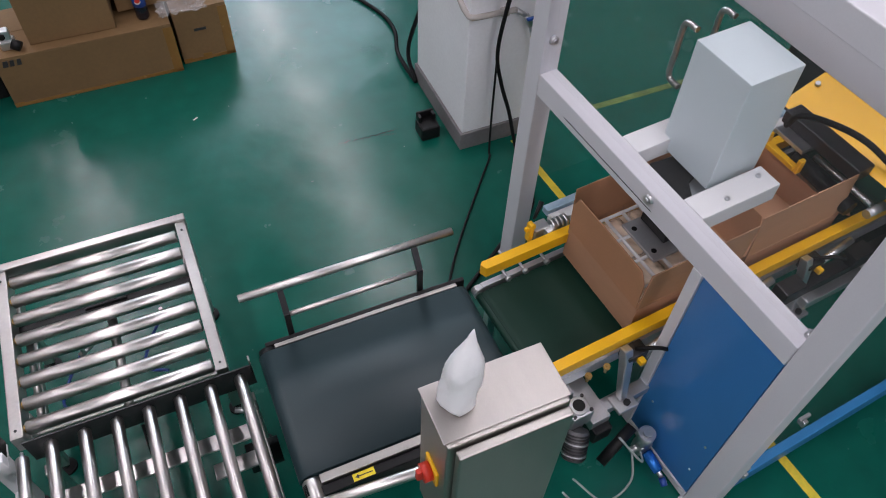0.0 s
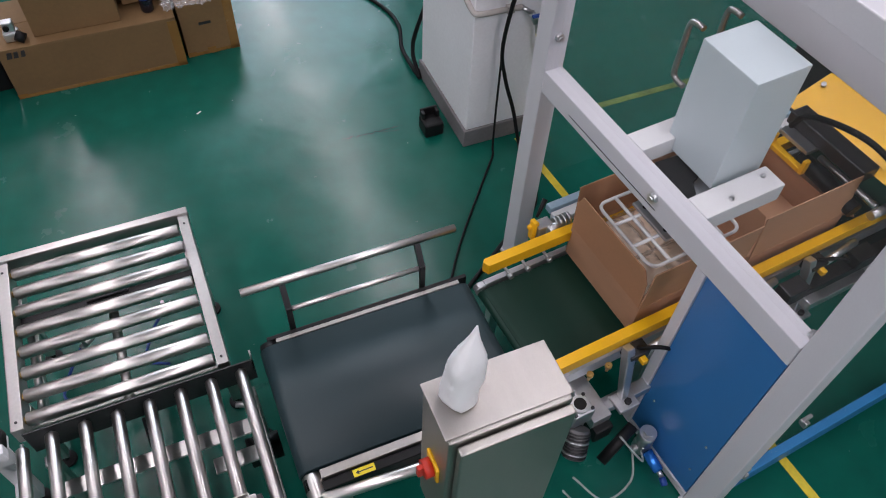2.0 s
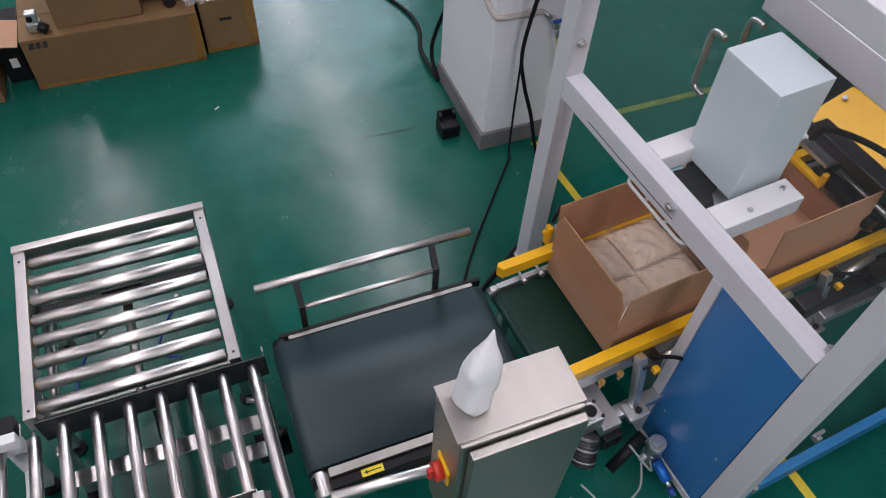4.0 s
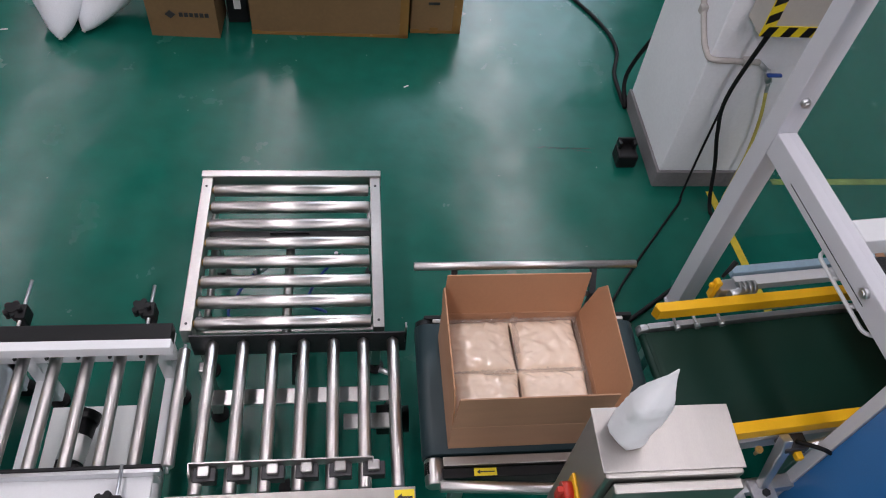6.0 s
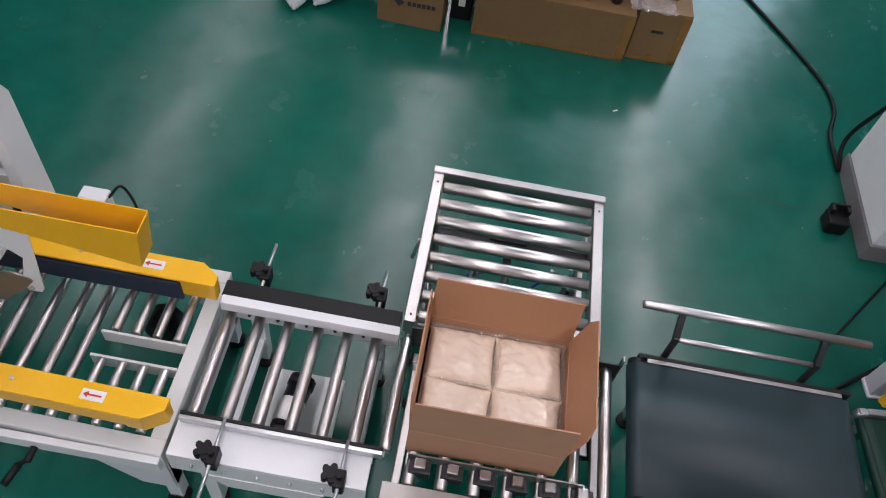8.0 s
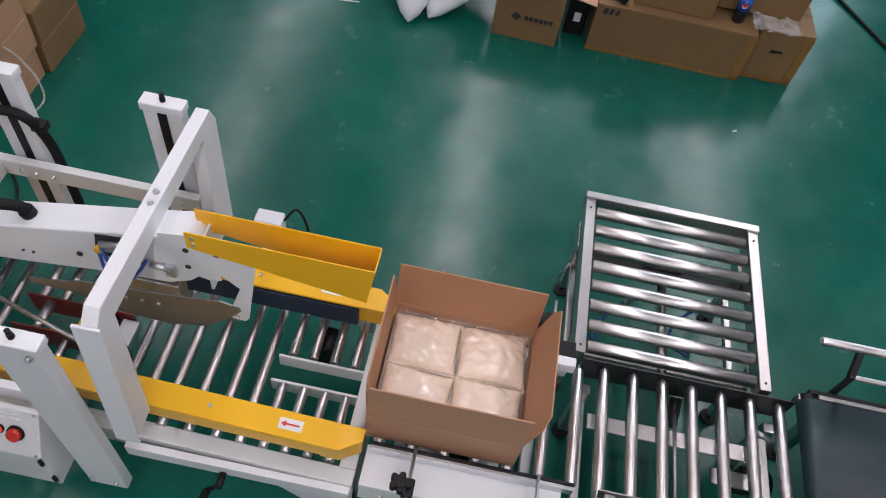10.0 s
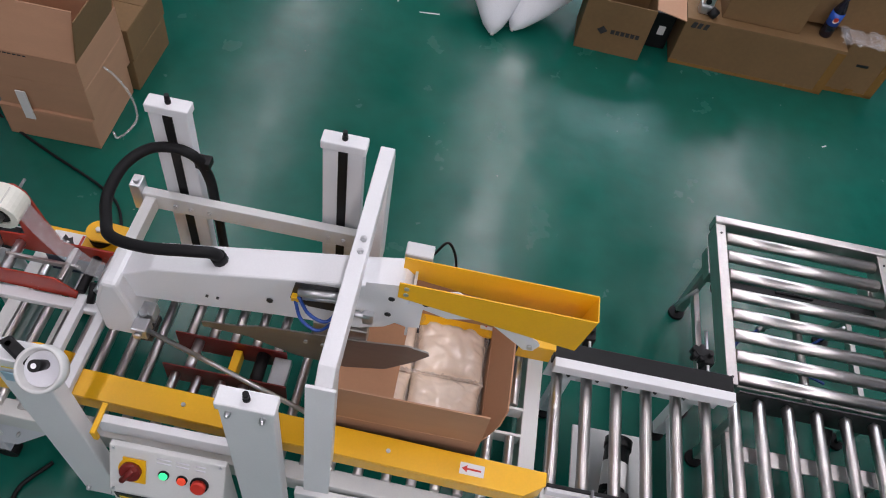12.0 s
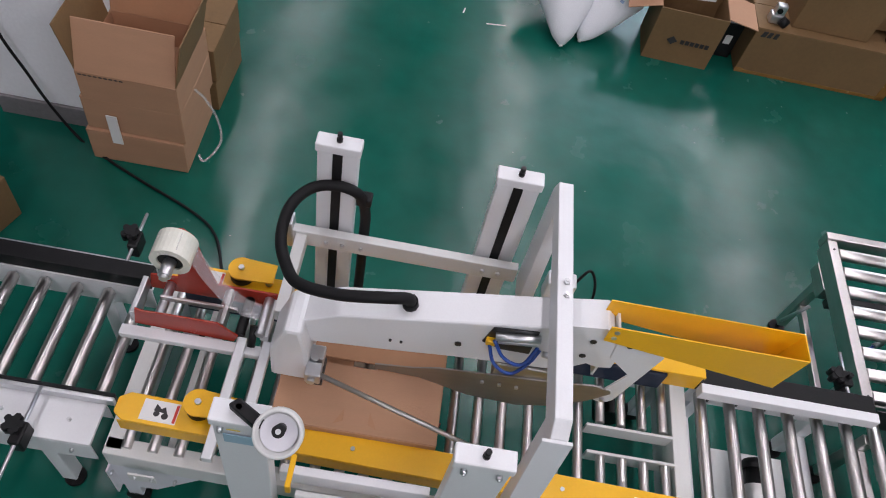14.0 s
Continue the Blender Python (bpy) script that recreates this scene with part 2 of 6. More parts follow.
def prism(poly, axis, a, b, bevel=0.0):
    """A flat outline pushed from a to b along axis x, y or z."""
    bm = bmesh.new()
    put = {"x": lambda u, v, w: (w, u, v), "y": lambda u, v, w: (u, w, v), "z": lambda u, v, w: (u, v, w)}[axis]
    lo = [bm.verts.new(put(u, v, a)) for u, v in poly]
    hi = [bm.verts.new(put(u, v, b)) for u, v in poly]
    n = len(poly)
    bm.faces.new(lo[::-1])
    bm.faces.new(hi)
    for i in range(n):
        bm.faces.new((lo[i], lo[(i + 1) % n], hi[(i + 1) % n], hi[i]))
    bmesh.ops.recalc_face_normals(bm, faces=bm.faces[:])
    if bevel:
        bmesh.ops.bevel(bm, geom=bm.edges[:], offset=bevel, segments=2, affect="EDGES", profile=0.5)
    return bm


def join(*bms):
    out = bmesh.new()
    for bm in bms:
        me = bpy.data.meshes.new("tmp")
        bm.to_mesh(me)
        bm.free()
        out.from_mesh(me)
        bpy.data.meshes.remove(me)
    return out


def base_of(ob):
    p = Vector(ob.location)
    while ob.parent:
        ob = ob.parent
        p += Vector(ob.location)
    return p


def part(name, bm, material, parent=None, label="", at=None):
    """Links a bmesh, given in the place's space, as one mesh object under a thing or part; at: its own origin in the place's space."""
    me = bpy.data.meshes.new(name)
    here = Vector(at) if at else (base_of(parent) if parent else Vector((0, 0, 0)))
    bmesh.ops.translate(bm, verts=bm.verts[:], vec=-here)
    bm.to_mesh(me)
    bm.free()
    me.materials.append(material)
    ob = new(name, me)
    if parent:
        ob.parent = parent
        ob.location = here - base_of(parent)
    else:
        ob.location = here
    if label:
        ob["label"] = label
    return ob


def thing(name, at, label, category, group="", kind=""):
    ob = new(name)
    ob.location = at
    ob.empty_display_size = 0.05
    return tagged(ob, label, category, group, kind)


def solid(name, bm, material, label, category, at=(0, 0, 0), group="", kind=""):
    return tagged(part(name, bm, material, None, "", at), label, category, group, kind)


def bolt(p, r, axis, parent, length=0.012, material=None):
    d = {"x": Vector((1, 0, 0)), "y": Vector((0, 1, 0)), "z": Vector((0, 0, 1))}[axis] * length
    p = Vector(p)
    bm = join(T((p - d * 0.5, p + d * 0.5), r, 6), T((p - d * 0.8, p + d * 0.8), r * 0.55, 8))
    return part("bolt", bm, material or ALU, parent)


def share(ob, shift):
    """Another piece on the same mesh, moved by shift under the same parent."""
    o = ob.copy()
    scene.collection.objects.link(o)
    o.location = Vector(ob.location) + Vector(shift)
    return o


# ---- the hall ----
X0, X1, Y0, Y1, Z1 = -9.5, 8.0, -7.5, 12.9, 9.2
part("floor", B(X0, X1, Y0, Y1, -0.1, 0, 0), FLOOR)["kind"] = "structure"
# south wall is white to bounce fill light; the others stay dark
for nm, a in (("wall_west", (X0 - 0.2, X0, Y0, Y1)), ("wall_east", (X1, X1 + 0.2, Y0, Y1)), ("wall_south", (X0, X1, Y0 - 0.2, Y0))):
    part(nm, B(*a, 0, Z1, 0), WHITE_BOUNCE if nm == "wall_south" else WALL)["kind"] = "structure"
# north wall with tall daylit windows
WIN_Z0, WIN_Z1 = 3.4, 8.8
WIN_XS = [0.5, 2.8]
WIN_W = 2.1
edges = [X0] + [e for x in WIN_XS for e in (x, x + WIN_W)] + [X1]
wall = join(B(X0, X1, Y1, Y1 + 0.2, 0, WIN_Z0, 0), B(X0, X1, Y1, Y1 + 0.2, WIN_Z1, Z1, 0), *[B(edges[k], edges[k + 1], Y1, Y1 + 0.2, WIN_Z0, WIN_Z1, 0) for k in range(0, len(edges), 2)])
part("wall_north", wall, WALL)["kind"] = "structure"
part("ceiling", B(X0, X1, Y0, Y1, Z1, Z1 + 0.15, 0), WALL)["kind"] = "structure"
for o in scene.objects:
    if o.get("kind") == "structure":
        o["label"] = {"floor": "glossy green epoxy factory floor", "ceiling": "plain dark hall ceiling, out of view"}.get(o.name, "plain painted hall wall, out of view")
for k, x in enumerate(WIN_XS):
    win = thing(f"window_{k + 1}", (x + WIN_W / 2, Y1 + 0.1, WIN_Z0), "tall factory window with a white frame", "window", kind="structure")
    for a in ((x, x + WIN_W, WIN_Z0, WIN_Z0 + 0.06), (x, x + WIN_W, WIN_Z1 - 0.06, WIN_Z1), (x, x + 0.06, WIN_Z0 + 0.06, WIN_Z1 - 0.06), (x + WIN_W - 0.06, x + WIN_W, WIN_Z0 + 0.06, WIN_Z1 - 0.06), (x + WIN_W / 2 - 0.03, x + WIN_W / 2 + 0.03, WIN_Z0 + 0.06, WIN_Z1 - 0.06)):
        part("window_frame", B(a[0], a[1], Y1 + 0.06, Y1 + 0.12, a[2], a[3], 0), WHITE, win)

line = solid("floor_line", prism([(1.905, 2.56), (1.945, 2.56), (2.155, 0.2), (2.115, 0.2)], "z", 0.0005, 0.003), LINE, "worn yellow marking line painted on the green floor", "floor marking", kind="structure")
solid("floor_line", prism([(2.3, 2.61), (2.3, 2.65), (4.4, 2.65), (4.4, 2.61)], "z", 0.0005, 0.0025), FADED, "worn yellow marking line painted on the green floor", "floor marking", kind="structure")


def floor_crack(points, width, seed):
    """A hairline crack: a thin dark wavering strip lying on the paint."""
    random.seed(seed)
    bm = bmesh.new()
    prev = None
    n = 26
    for k in range(n + 1):
        f = k / n * (len(points) - 1)
        i = min(int(f), len(points) - 2)
        p = Vector(points[i]).lerp(Vector(points[i + 1]), f - i)
        y = p.y + noise.noise(Vector((k * 0.9, seed, 0))) * 0.018
        w = width * (0.35 + random.random()) * min(1, 0.2 + k / 4, 0.2 + (n - k) / 4)
        pair = (bm.verts.new((p.x, y - w, 0.0008)), bm.verts.new((p.x, y + w, 0.0008)))
        if prev:
            bm.faces.new((prev[0], pair[0], pair[1], prev[1]))
        prev = pair
    return solid("floor_crack", bm, mat("dark_grime", (0.012, 0.03, 0.024), 0.7, var=0.3, scale=30), "thin dark crack in the green floor paint", "crack", kind="structure")


floor_crack([(1.017, 2.89), (1.19, 2.878), (1.36, 2.88)], 0.004, 3)
floor_crack([(1.22, 2.875), (1.30, 2.855), (1.34, 2.85)], 0.0025, 8)
random.seed(21)
specks = bmesh.new()
for k in range(22):
    cx, cy, r = random.uniform(-3.2, 1.7), random.uniform(1.75, 4.6), random.uniform(0.0015, 0.0045)
    ring = [specks.verts.new((cx + r * (0.6 + random.random() * 0.8) * math.cos(a * 1.047), cy + r * (0.6 + random.random() * 0.8) * math.sin(a * 1.047), 0.0012)) for a in range(6)]
    specks.faces.new(ring)
solid("floor_specks", specks, mat("pale_dust", (0.16, 0.25, 0.21), 0.8, var=0.4, scale=20), "pale dust specks scattered on the green floor", "dust", kind="stuff")


# ---- ceiling lights ----
first = None
for lx in LAMP_ROWS:
    for ly in LAMP_YS:
        if first is None:
            first = thing("ceiling_light", (lx, ly, LAMP_Z), "long white ceiling batten light, switched on", "ceiling light", "ceiling lights")
            part("housing", B(lx - 0.2, lx + 0.2, ly - LAMP_HALF, ly + LAMP_HALF, LAMP_Z - 0.03, LAMP_Z + 0.05), CREAM, first)
            for dx in (-0.21, 0.19):
                part("tube_cover", B(lx + dx, lx + dx + 0.02, ly - LAMP_HALF, ly + LAMP_HALF, LAMP_Z - 0.05, LAMP_Z - 0.032), LAMPGLOW, first)
            for dy in (-1.9, 1.9):
                part("hanger", B(lx - 0.01, lx + 0.01, ly + dy, ly + dy + 0.02, LAMP_Z + 0.05, Z1, 0), ALU, first)
        else:
            copy_thing(first, pose(lx, ly, LAMP_Z))


# ---- columns ----
def column(x0, x1, y0, y1):
    c = thing("column", ((x0 + x1) / 2, (y0 + y1) / 2, 0), "square white plastered column with a grey skirting band", "column", kind="structure")
    part("shaft", B(x0, x1, y0, y1, 0.11, Z1, 0.006), PLASTER, c)
    part("skirting", B(x0 - 0.012, x1 + 0.012, y0 - 0.012, y1 + 0.012, 0, 0.11, 0.004), SKIRT, c, "scuffed grey painted skirting")
    return c


column(1.625, 2.10, 2.61, 3.24)
column(-4.25, -3.82, 2.49, 3.05)

pipe = thing("water_pipe", (1.62, 2.6, 0.76), "grey plastic pipe with a small tap, fixed to the column", "pipe")
part("pipe", T(spline([(1.612, 3.15, 1.16), (1.612, 2.95, 1.0), (1.612, 2.72, 0.81), (1.617, 2.63, 0.765), (1.64, 2.597, 0.755), (1.75, 2.595, 0.75), (1.86, 2.595, 0.745)], 5), 0.014, 10), mat("grey_pipe", (0.45, 0.42, 0.40), 0.5), pipe)
for p in ((1.612, 2.80, 0.875), (1.80, 2.597, 0.748)):
    part("pipe_clip", B(p[0] - 0.02, p[0] + 0.02, p[1] - 0.016, p[1] + 0.016, p[2] - 0.02, p[2] + 0.02, 0.006), mat("grey_clip", (0.4, 0.38, 0.36), 0.5), pipe)
tap = part("tap", join(T(((1.86, 2.595, 0.745), (1.92, 2.58, 0.70)), 0.012, 10), T(((1.91, 2.585, 0.71), (1.935, 2.57, 0.655)), 0.016, 10), T(((1.935, 2.57, 0.66), (1.945, 2.565, 0.60)), 0.009, 8)), ALU, pipe, "chrome tap body")
part("tap_handle", B(1.9, 1.97, 2.545, 2.565, 0.70, 0.712, 0.004), HOSEBLUE, tap, "blue tap lever")
pipe.location.z += 0.088
solid("hose", T(spline([(1.945, 2.565, 0.69), (1.985, 2.56, 0.52), (2.012, 2.555, 0.30), (2.0, 2.53, 0.10), (1.97, 2.48, 0.012), (1.99, 2.40, 0.012)], 8), 0.008, 8), HOSEYELLOW, "thin yellow hose hanging from the tap", "hose", (1.945, 2.56, 0))

sign = thing("wall_cabinet", (1.97, 2.5, 0.97), "beige wall cabinet edged with black and yellow hazard tape", "cabinet")
part("body", B(1.82, 2.16, 2.47, 2.605, 0.97, 1.55, 0.004), BEIGE, sign)
part("tape_band", B(1.82, 2.16, 2.464, 2.469, 0.97, 1.02, 0), HAZARD, sign, "yellow hazard tape along the bottom edge")
part("tape_band", B(1.82, 1.87, 2.464, 2.469, 1.02, 1.55, 0), HAZARD, sign, "yellow hazard tape up the side edge")
for k in range(4):
    part("stripe", prism([(1.825 + k * 0.085, 0.972), (1.865 + k * 0.085, 0.972), (1.885 + k * 0.085, 1.018), (1.845 + k * 0.085, 1.018)], "y", 2.460, 2.4635), BLACK, sign)
for k in range(6):
    part("stripe", prism([(1.822, 1.03 + k * 0.085), (1.822, 1.07 + k * 0.085), (1.868, 1.095 + k * 0.085), (1.868, 1.055 + k * 0.085)], "y", 2.460, 2.4635), BLACK, sign)

sign.location += Vector((-0.109, 0, 0.10))
blk = thing("foot_block", (1.50, 2.79, 0), "black plastic machine foot block lying by the column", "block")
part("block", B(1.445, 1.555, 2.73, 2.84, 0, 0.085, 0.012), BLACK, blk)
part("riser", join(B(1.45, 1.47, 2.79, 2.84, 0.085, 0.125, 0.005), B(1.53, 1.55, 2.79, 2.84, 0.085, 0.125, 0.005), B(1.45, 1.55, 2.825, 2.84, 0.085, 0.13, 0.005)), BLACK, blk)


def cable(points, r, label="black power cable lying on the green floor", material=None):
    return solid("cable", T(spline(points, 10), r, 8), material or RUBBER, label, "cable", points[0])


cable([(1.10, 4.95, 0.012), (1.40, 4.42, 0.012), (1.62, 3.98, 0.012), (1.66, 3.72, 0.02), (1.60, 3.5, 0.02), (1.585, 3.32, 0.035), (1.60, 3.2, 0.013)], 0.012)
cable([(1.60, 3.2, 0.012), (1.61, 3.34, 0.16), (1.70, 3.27, 0.62), (1.72, 3.27, 1.1)], 0.012, "black cable rising up beside the column")
cable([(1.80, 2.52, 1.07), (1.765, 2.55, 0.72), (1.76, 2.55, 0.40), (1.75, 2.52, 0.05), (1.735, 2.48, 0.012), (1.66, 2.39, 0.009), (1.50, 2.20, 0.008), (1.36, 2.03, 0.008), (1.25, 1.88, 0.008), (1.12, 1.68, 0.008)], 0.006, "thin black cable hanging down from the wall cabinet")
cable([(1.79, 2.52, 1.07), (1.752, 2.54, 0.68), (1.79, 2.54, 0.46), (1.847, 2.52, 0.26), (1.873, 2.46, 0.07), (1.88, 2.41, 0.014), (1.878, 2.36, 0.012), (1.80, 2.10, 0.012), (1.62, 1.98, 0.012), (1.40, 1.83, 0.012), (1.15, 1.66, 0.012)], 0.010, "black cable hanging down from the wall cabinet")
cable([(-4.3, 2.95, 1.6), (-4.15, 2.50, 0.75), (-4.03, 2.44, 0.30), (-3.88, 2.40, 0.012), (-3.70, 2.30, 0.01), (-3.53, 2.22, 0.01), (-3.26, 2.10, 0.01), (-3.13, 2.0, 0.01), (-3.05, 1.82, 0.01), (-3.0, 1.6, 0.01)], 0.0065)
cable([(-2.7, 0.2, 0.01), (-2.9, 0.55, 0.01), (-2.98, 0.72, 0.01), (-2.9, 0.85, 0.02)], 0.008)


# ---- conveyor pieces ----
def roller_row(parent, xs, y0, y1, z_top, r, material=ROLLER, first_only=False):
    """Turned rollers lying across the line, with shaft ends."""
    x = xs[0]
    ob = part("roller", rod((x, y0, z_top - r), (x, y1, z_top - r), r, 0.004, 18), material, parent)
    sh = part("shaft", T(((x, y0 - 0.02, z_top - r), (x, y1 + 0.02, z_top - r)), 0.006, 8), ALU, parent)
    for q in xs[1:]:
        share(ob, (q - x, 0, 0))
        share(sh, (q - x, 0, 0))


def leg(parent, x, y, z1, w=0.045, material=None):
    part("leg", B(x - w / 2, x + w / 2, y - w / 2, y + w / 2, 0.05, z1, 0.004), material or STEEL, parent)
    part("foot", join(T(((x, y, 0), (x, y, 0.016)), 0.036, 14), T(((x, y, 0.016), (x, y, 0.05)), 0.01, 8)), RUBBER, parent, "black rubber levelling foot")


def star_knob(p, parent, s=1.0):
    p = Vector(p)
    bm = T((p + Vector((0, 0, -0.022 * s)), p + Vector((0, 0, 0.022 * s))), 0.020 * s, 12)
    for k in range(5):
        a = 2 * math.pi * k / 5
        q = p + Vector((math.cos(a), math.sin(a), 0)) * 0.022 * s
        tube(bm, (q + Vector((0, 0, -0.018 * s)), q + Vector((0, 0, 0.018 * s))), 0.011 * s, 8)
    return part("star_knob", bm, BLACK, parent, "black star grip")


# side rack of plain rollers
rack = thing("side_roller_rack", (-0.21, 1.83, 0), "short stainless gravity roller rack on steel legs", "roller conveyor")
RX0, RX1, RY0, RY1, RZ = -0.578, 0.153, 1.440, 2.212, 0.52
for x, nm in ((RX0, 0), (RX1 - 0.042, 1)):
    part("side_rail", B(x, x + 0.042, RY0, RY1 - 0.034, RZ - 0.085, RZ, 0.003), STEEL, rack)
    for y in (RY0 + 0.03, RY1 - 0.08):
        part("screw", T(((x + 0.021, y, RZ), (x + 0.021, y, RZ + 0.003)), 0.005, 8), DARKSTEEL, rack)
part("end_rail", B(RX0 - 0.004, RX1 + 0.004, RY1 - 0.034, RY1, RZ - 0.06, RZ + 0.012, 0.004), STEEL, rack)
r0 = part("roller", rod((RX0 + 0.048, RY0 + 0.045, RZ - 0.028), (RX1 - 0.048, RY0 + 0.045, RZ - 0.028), 0.025, 0.004, 18), ROLLER, rack)
c0 = part("bearing", T(((RX0 + 0.040, RY0 + 0.045, RZ - 0.028), (RX0 + 0.047, RY0 + 0.045, RZ - 0.028)), 0.014, 10), AMBER, rack)
for k in range(1, 8):
    share(r0, (0, 0.0925 * k, 0))
    share(c0, (0, 0.0925 * k, 0))
for x in (RX0 + 0.005, RX1 - 0.047):
    for y in (1.56, 2.05):
        leg(rack, x + 0.02, y, RZ - 0.085, 0.04)
    part("side_bar", B(x + 0.008, x + 0.034, 1.58, 2.03, 0.20, 0.235), STEEL, rack)
    part("gusset", B(x - 0.008, x + 0.048, 1.98, 2.12, RZ - 0.15, RZ - 0.085), STEEL, rack)
part("cross_bar", T(((-0.215, 1.46, 0.40), (-0.215, 1.95, 0.40)), 0.018, 12), STEEL, rack)
part("cross_beam", B(RX0 + 0.03, RX1 - 0.03, 1.94, 1.975, 0.36, 0.42), DARKSTEEL, rack)
part("cross_beam", B(RX0 + 0.03, RX1 - 0.03, 1.50, 1.53, 0.34, 0.40), STEEL, rack)
part("latch_rod", T(((RX0 + 0.06, 1.9, 0.40), (RX0 + 0.06, 1.55, 0.36)), 0.014, 10), STEEL, rack)
part("strut", T(((RX0 - 0.01, 1.96, 0.33), (RX0 - 0.035, 1.99, 0.15)), 0.008, 8), ALU, rack)
for x, y in ((-0.36, 1.80), (-0.05, 1.85)):
    part("air_fitting", join(T(((x, y, 0.36), (x + 0.05, y + 0.03, 0.37)), 0.012, 8), T(((x + 0.02, y, 0.37), (x + 0.02, y, 0.43)), 0.008, 8)), ALU, rack)
    part("air_hose", T(spline([(x, y, 0.36), (x - 0.06, y - 0.04, 0.30), (x - 0.1, y - 0.14, 0.28), (x - 0.02, y - 0.2, 0.30)], 6), 0.006, 8), HOSEBLUE, rack, "blue air hose")
part("bracket", B(-0.30, -0.14, 1.955, 2.0, 0.38, 0.43), DARKSTEEL, rack)

# diverting roller conveyor
div = thing("transfer_roller_conveyor", (-0.14, 1.13, 0), "stainless transfer conveyor with bright bare rollers", "roller conveyor")
roller_row(div, [-0.459 + 0.1066 * k for k in range(7)], 0.845, 1.398, 0.52, 0.0215)
part("back_plate", B(-0.54, 0.232, 1.408, 1.413, 0.40, 0.532, 0), DARKSTEEL, div, "dark reflective steel back plate")
part("back_tab", B(0.226, 0.232, 1.408, 1.43, 0.46, 0.565, 0), STEEL, div)
part("front_plate", B(-0.54, 0.232, 0.800, 0.806, 0.36, 0.53, 0), STEEL, div)
part("front_ledge", B(-0.54, 0.232, 0.755, 0.835, 0.532, 0.540, 0.002), SHEET, div)
comb = join(B(-0.475, 0.10, 0.928, 0.932, 0.515, 0.562, 0), prism([(0.885, 0.515), (0.93, 0.515), (0.93, 0.562), (0.90, 0.545)], "x", -0.478, -0.474), prism([(0.885, 0.515), (0.93, 0.515), (0.93, 0.562), (0.90, 0.545)], "x", 0.098, 0.102))
comb_guard = part("comb_guard", comb, STEEL, div, "toothed steel guard between the rollers")
for k in range(6):
    part("comb_tooth", B(-0.450 + 0.1066 * k, -0.412 + 0.1066 * k, 0.892, 0.927, 0.532, 0.551, 0.005), STEEL, comb_guard)
    part("comb_block", B(-0.466 + 0.1066 * k, -0.394 + 0.1066 * k, 0.882, 0.9275, 0.490, 0.531, 0.003), DARKSTEEL, comb_guard, "dark steel block under the tooth")
lab = part("arrow_label", B(0.165, 0.228, 0.775, 0.825, 0.5405, 0.5415, 0), HAZARD, div, "yellow label with a black arrow")
part("arrow", prism([(0.172, 0.800), (0.188, 0.812), (0.188, 0.803), (0.222, 0.803), (0.222, 0.797), (0.188, 0.797), (0.188, 0.788)], "z", 0.5417, 0.5425), INK, lab)
for x in (-0.50, 0.19):
    for y in (0.86, 1.36):
        leg(div, x, y, 0.40, 0.04)
    part("side_bar", B(x - 0.015, x + 0.015, 0.88, 1.34, 0.30, 0.34), STEEL, div)
part("cross_tray", B(-0.48, 0.17, 1.22, 1.28, 0.36, 0.372), STEEL, div)
part("cross_tray", B(0.0, 0.17, 1.14, 1.20, 0.30, 0.312), STEEL, div)
part("guide_rod", T(((-0.165, 0.9, 0.40), (-0.165, 1.36, 0.40)), 0.007, 10), ALU, div)
part("lift_cylinder", T(((-0.165, 1.30, 0.36), (-0.165, 1.39, 0.42)), 0.022, 12), BLACK, div)
part("lift_cylinder", T(((-0.19, 0.95, 0.1), (-0.19, 0.95, 0.26)), 0.035, 14), BLACK, div)
part("drive_motor", join(T(((0.17, 1.20, 0.25), (0.24, 1.20, 0.25)), 0.05, 16), B(0.12, 0.17, 1.16, 1.24, 0.2, 0.3, 0.006)), BLACK, div, "black drive motor")
part("spring", T(((0.13, 1.32, 0.42), (0.19, 1.30, 0.41)), 0.011, 8), ALU, div)


# powered roller conveyors with white side frames
def white_roller_conveyor(at, x0, x1, xs, far_rail=True, near_y=0.946, inset=0.0):
    c = thing("powered_roller_conveyor", at, "powered roller conveyor with white side frames and black guide strips", "roller conveyor", "powered roller conveyors")
    roller_row(c, xs, 0.945 + inset, 1.375, 0.52, 0.0205)
    yn = 0.795 + inset
    part("side_frame", join(B(x0, x1, yn, yn + 0.135, 0.515, 0.530, 0.003), B(x0, x1, yn, yn + 0.005, 0.41, 0.515, 0), B(x0, x1, yn + 0.131, yn + 0.135, 0.42, 0.515, 0)), WHITE, c)
    part("side_frame", join(B(x0, x1, 1.385, 1.390, 0.41, 0.53, 0), B(x0, x1, 1.390, 1.432, 0.515, 0.525, 0.002)), WHITE, c)
    part("guide_strip", B(x0 + 0.01, x1 + 0.03, near_y - 0.011, near_y, 0.532, 0.577, 0.002), BLACK, c)
    part("guide_channel", B(x0 + 0.01, x1 + 0.03, near_y - 0.025, near_y - 0.011, 0.535, 0.572, 0.002), ALU, c)
    if far_rail:
        part("guide_strip", B(x0, x1, 1.371, 1.436, 0.530, 0.582, 0.003), BLACK, c)
        part("guide_channel", B(x0 + 0.005, x1 + 0.004, 1.335, 1.371, 0.535, 0.585, 0.003), WHITE, c)
    else:
        part("guide_strip", B(x0, x1, 1.39, 1.45, 0.53, 0.588, 0.003), BLACK, c)
        part("guide_channel", B(x0, x1, 1.45, 1.462, 0.54, 0.575, 0.002), ALU, c)
    return c


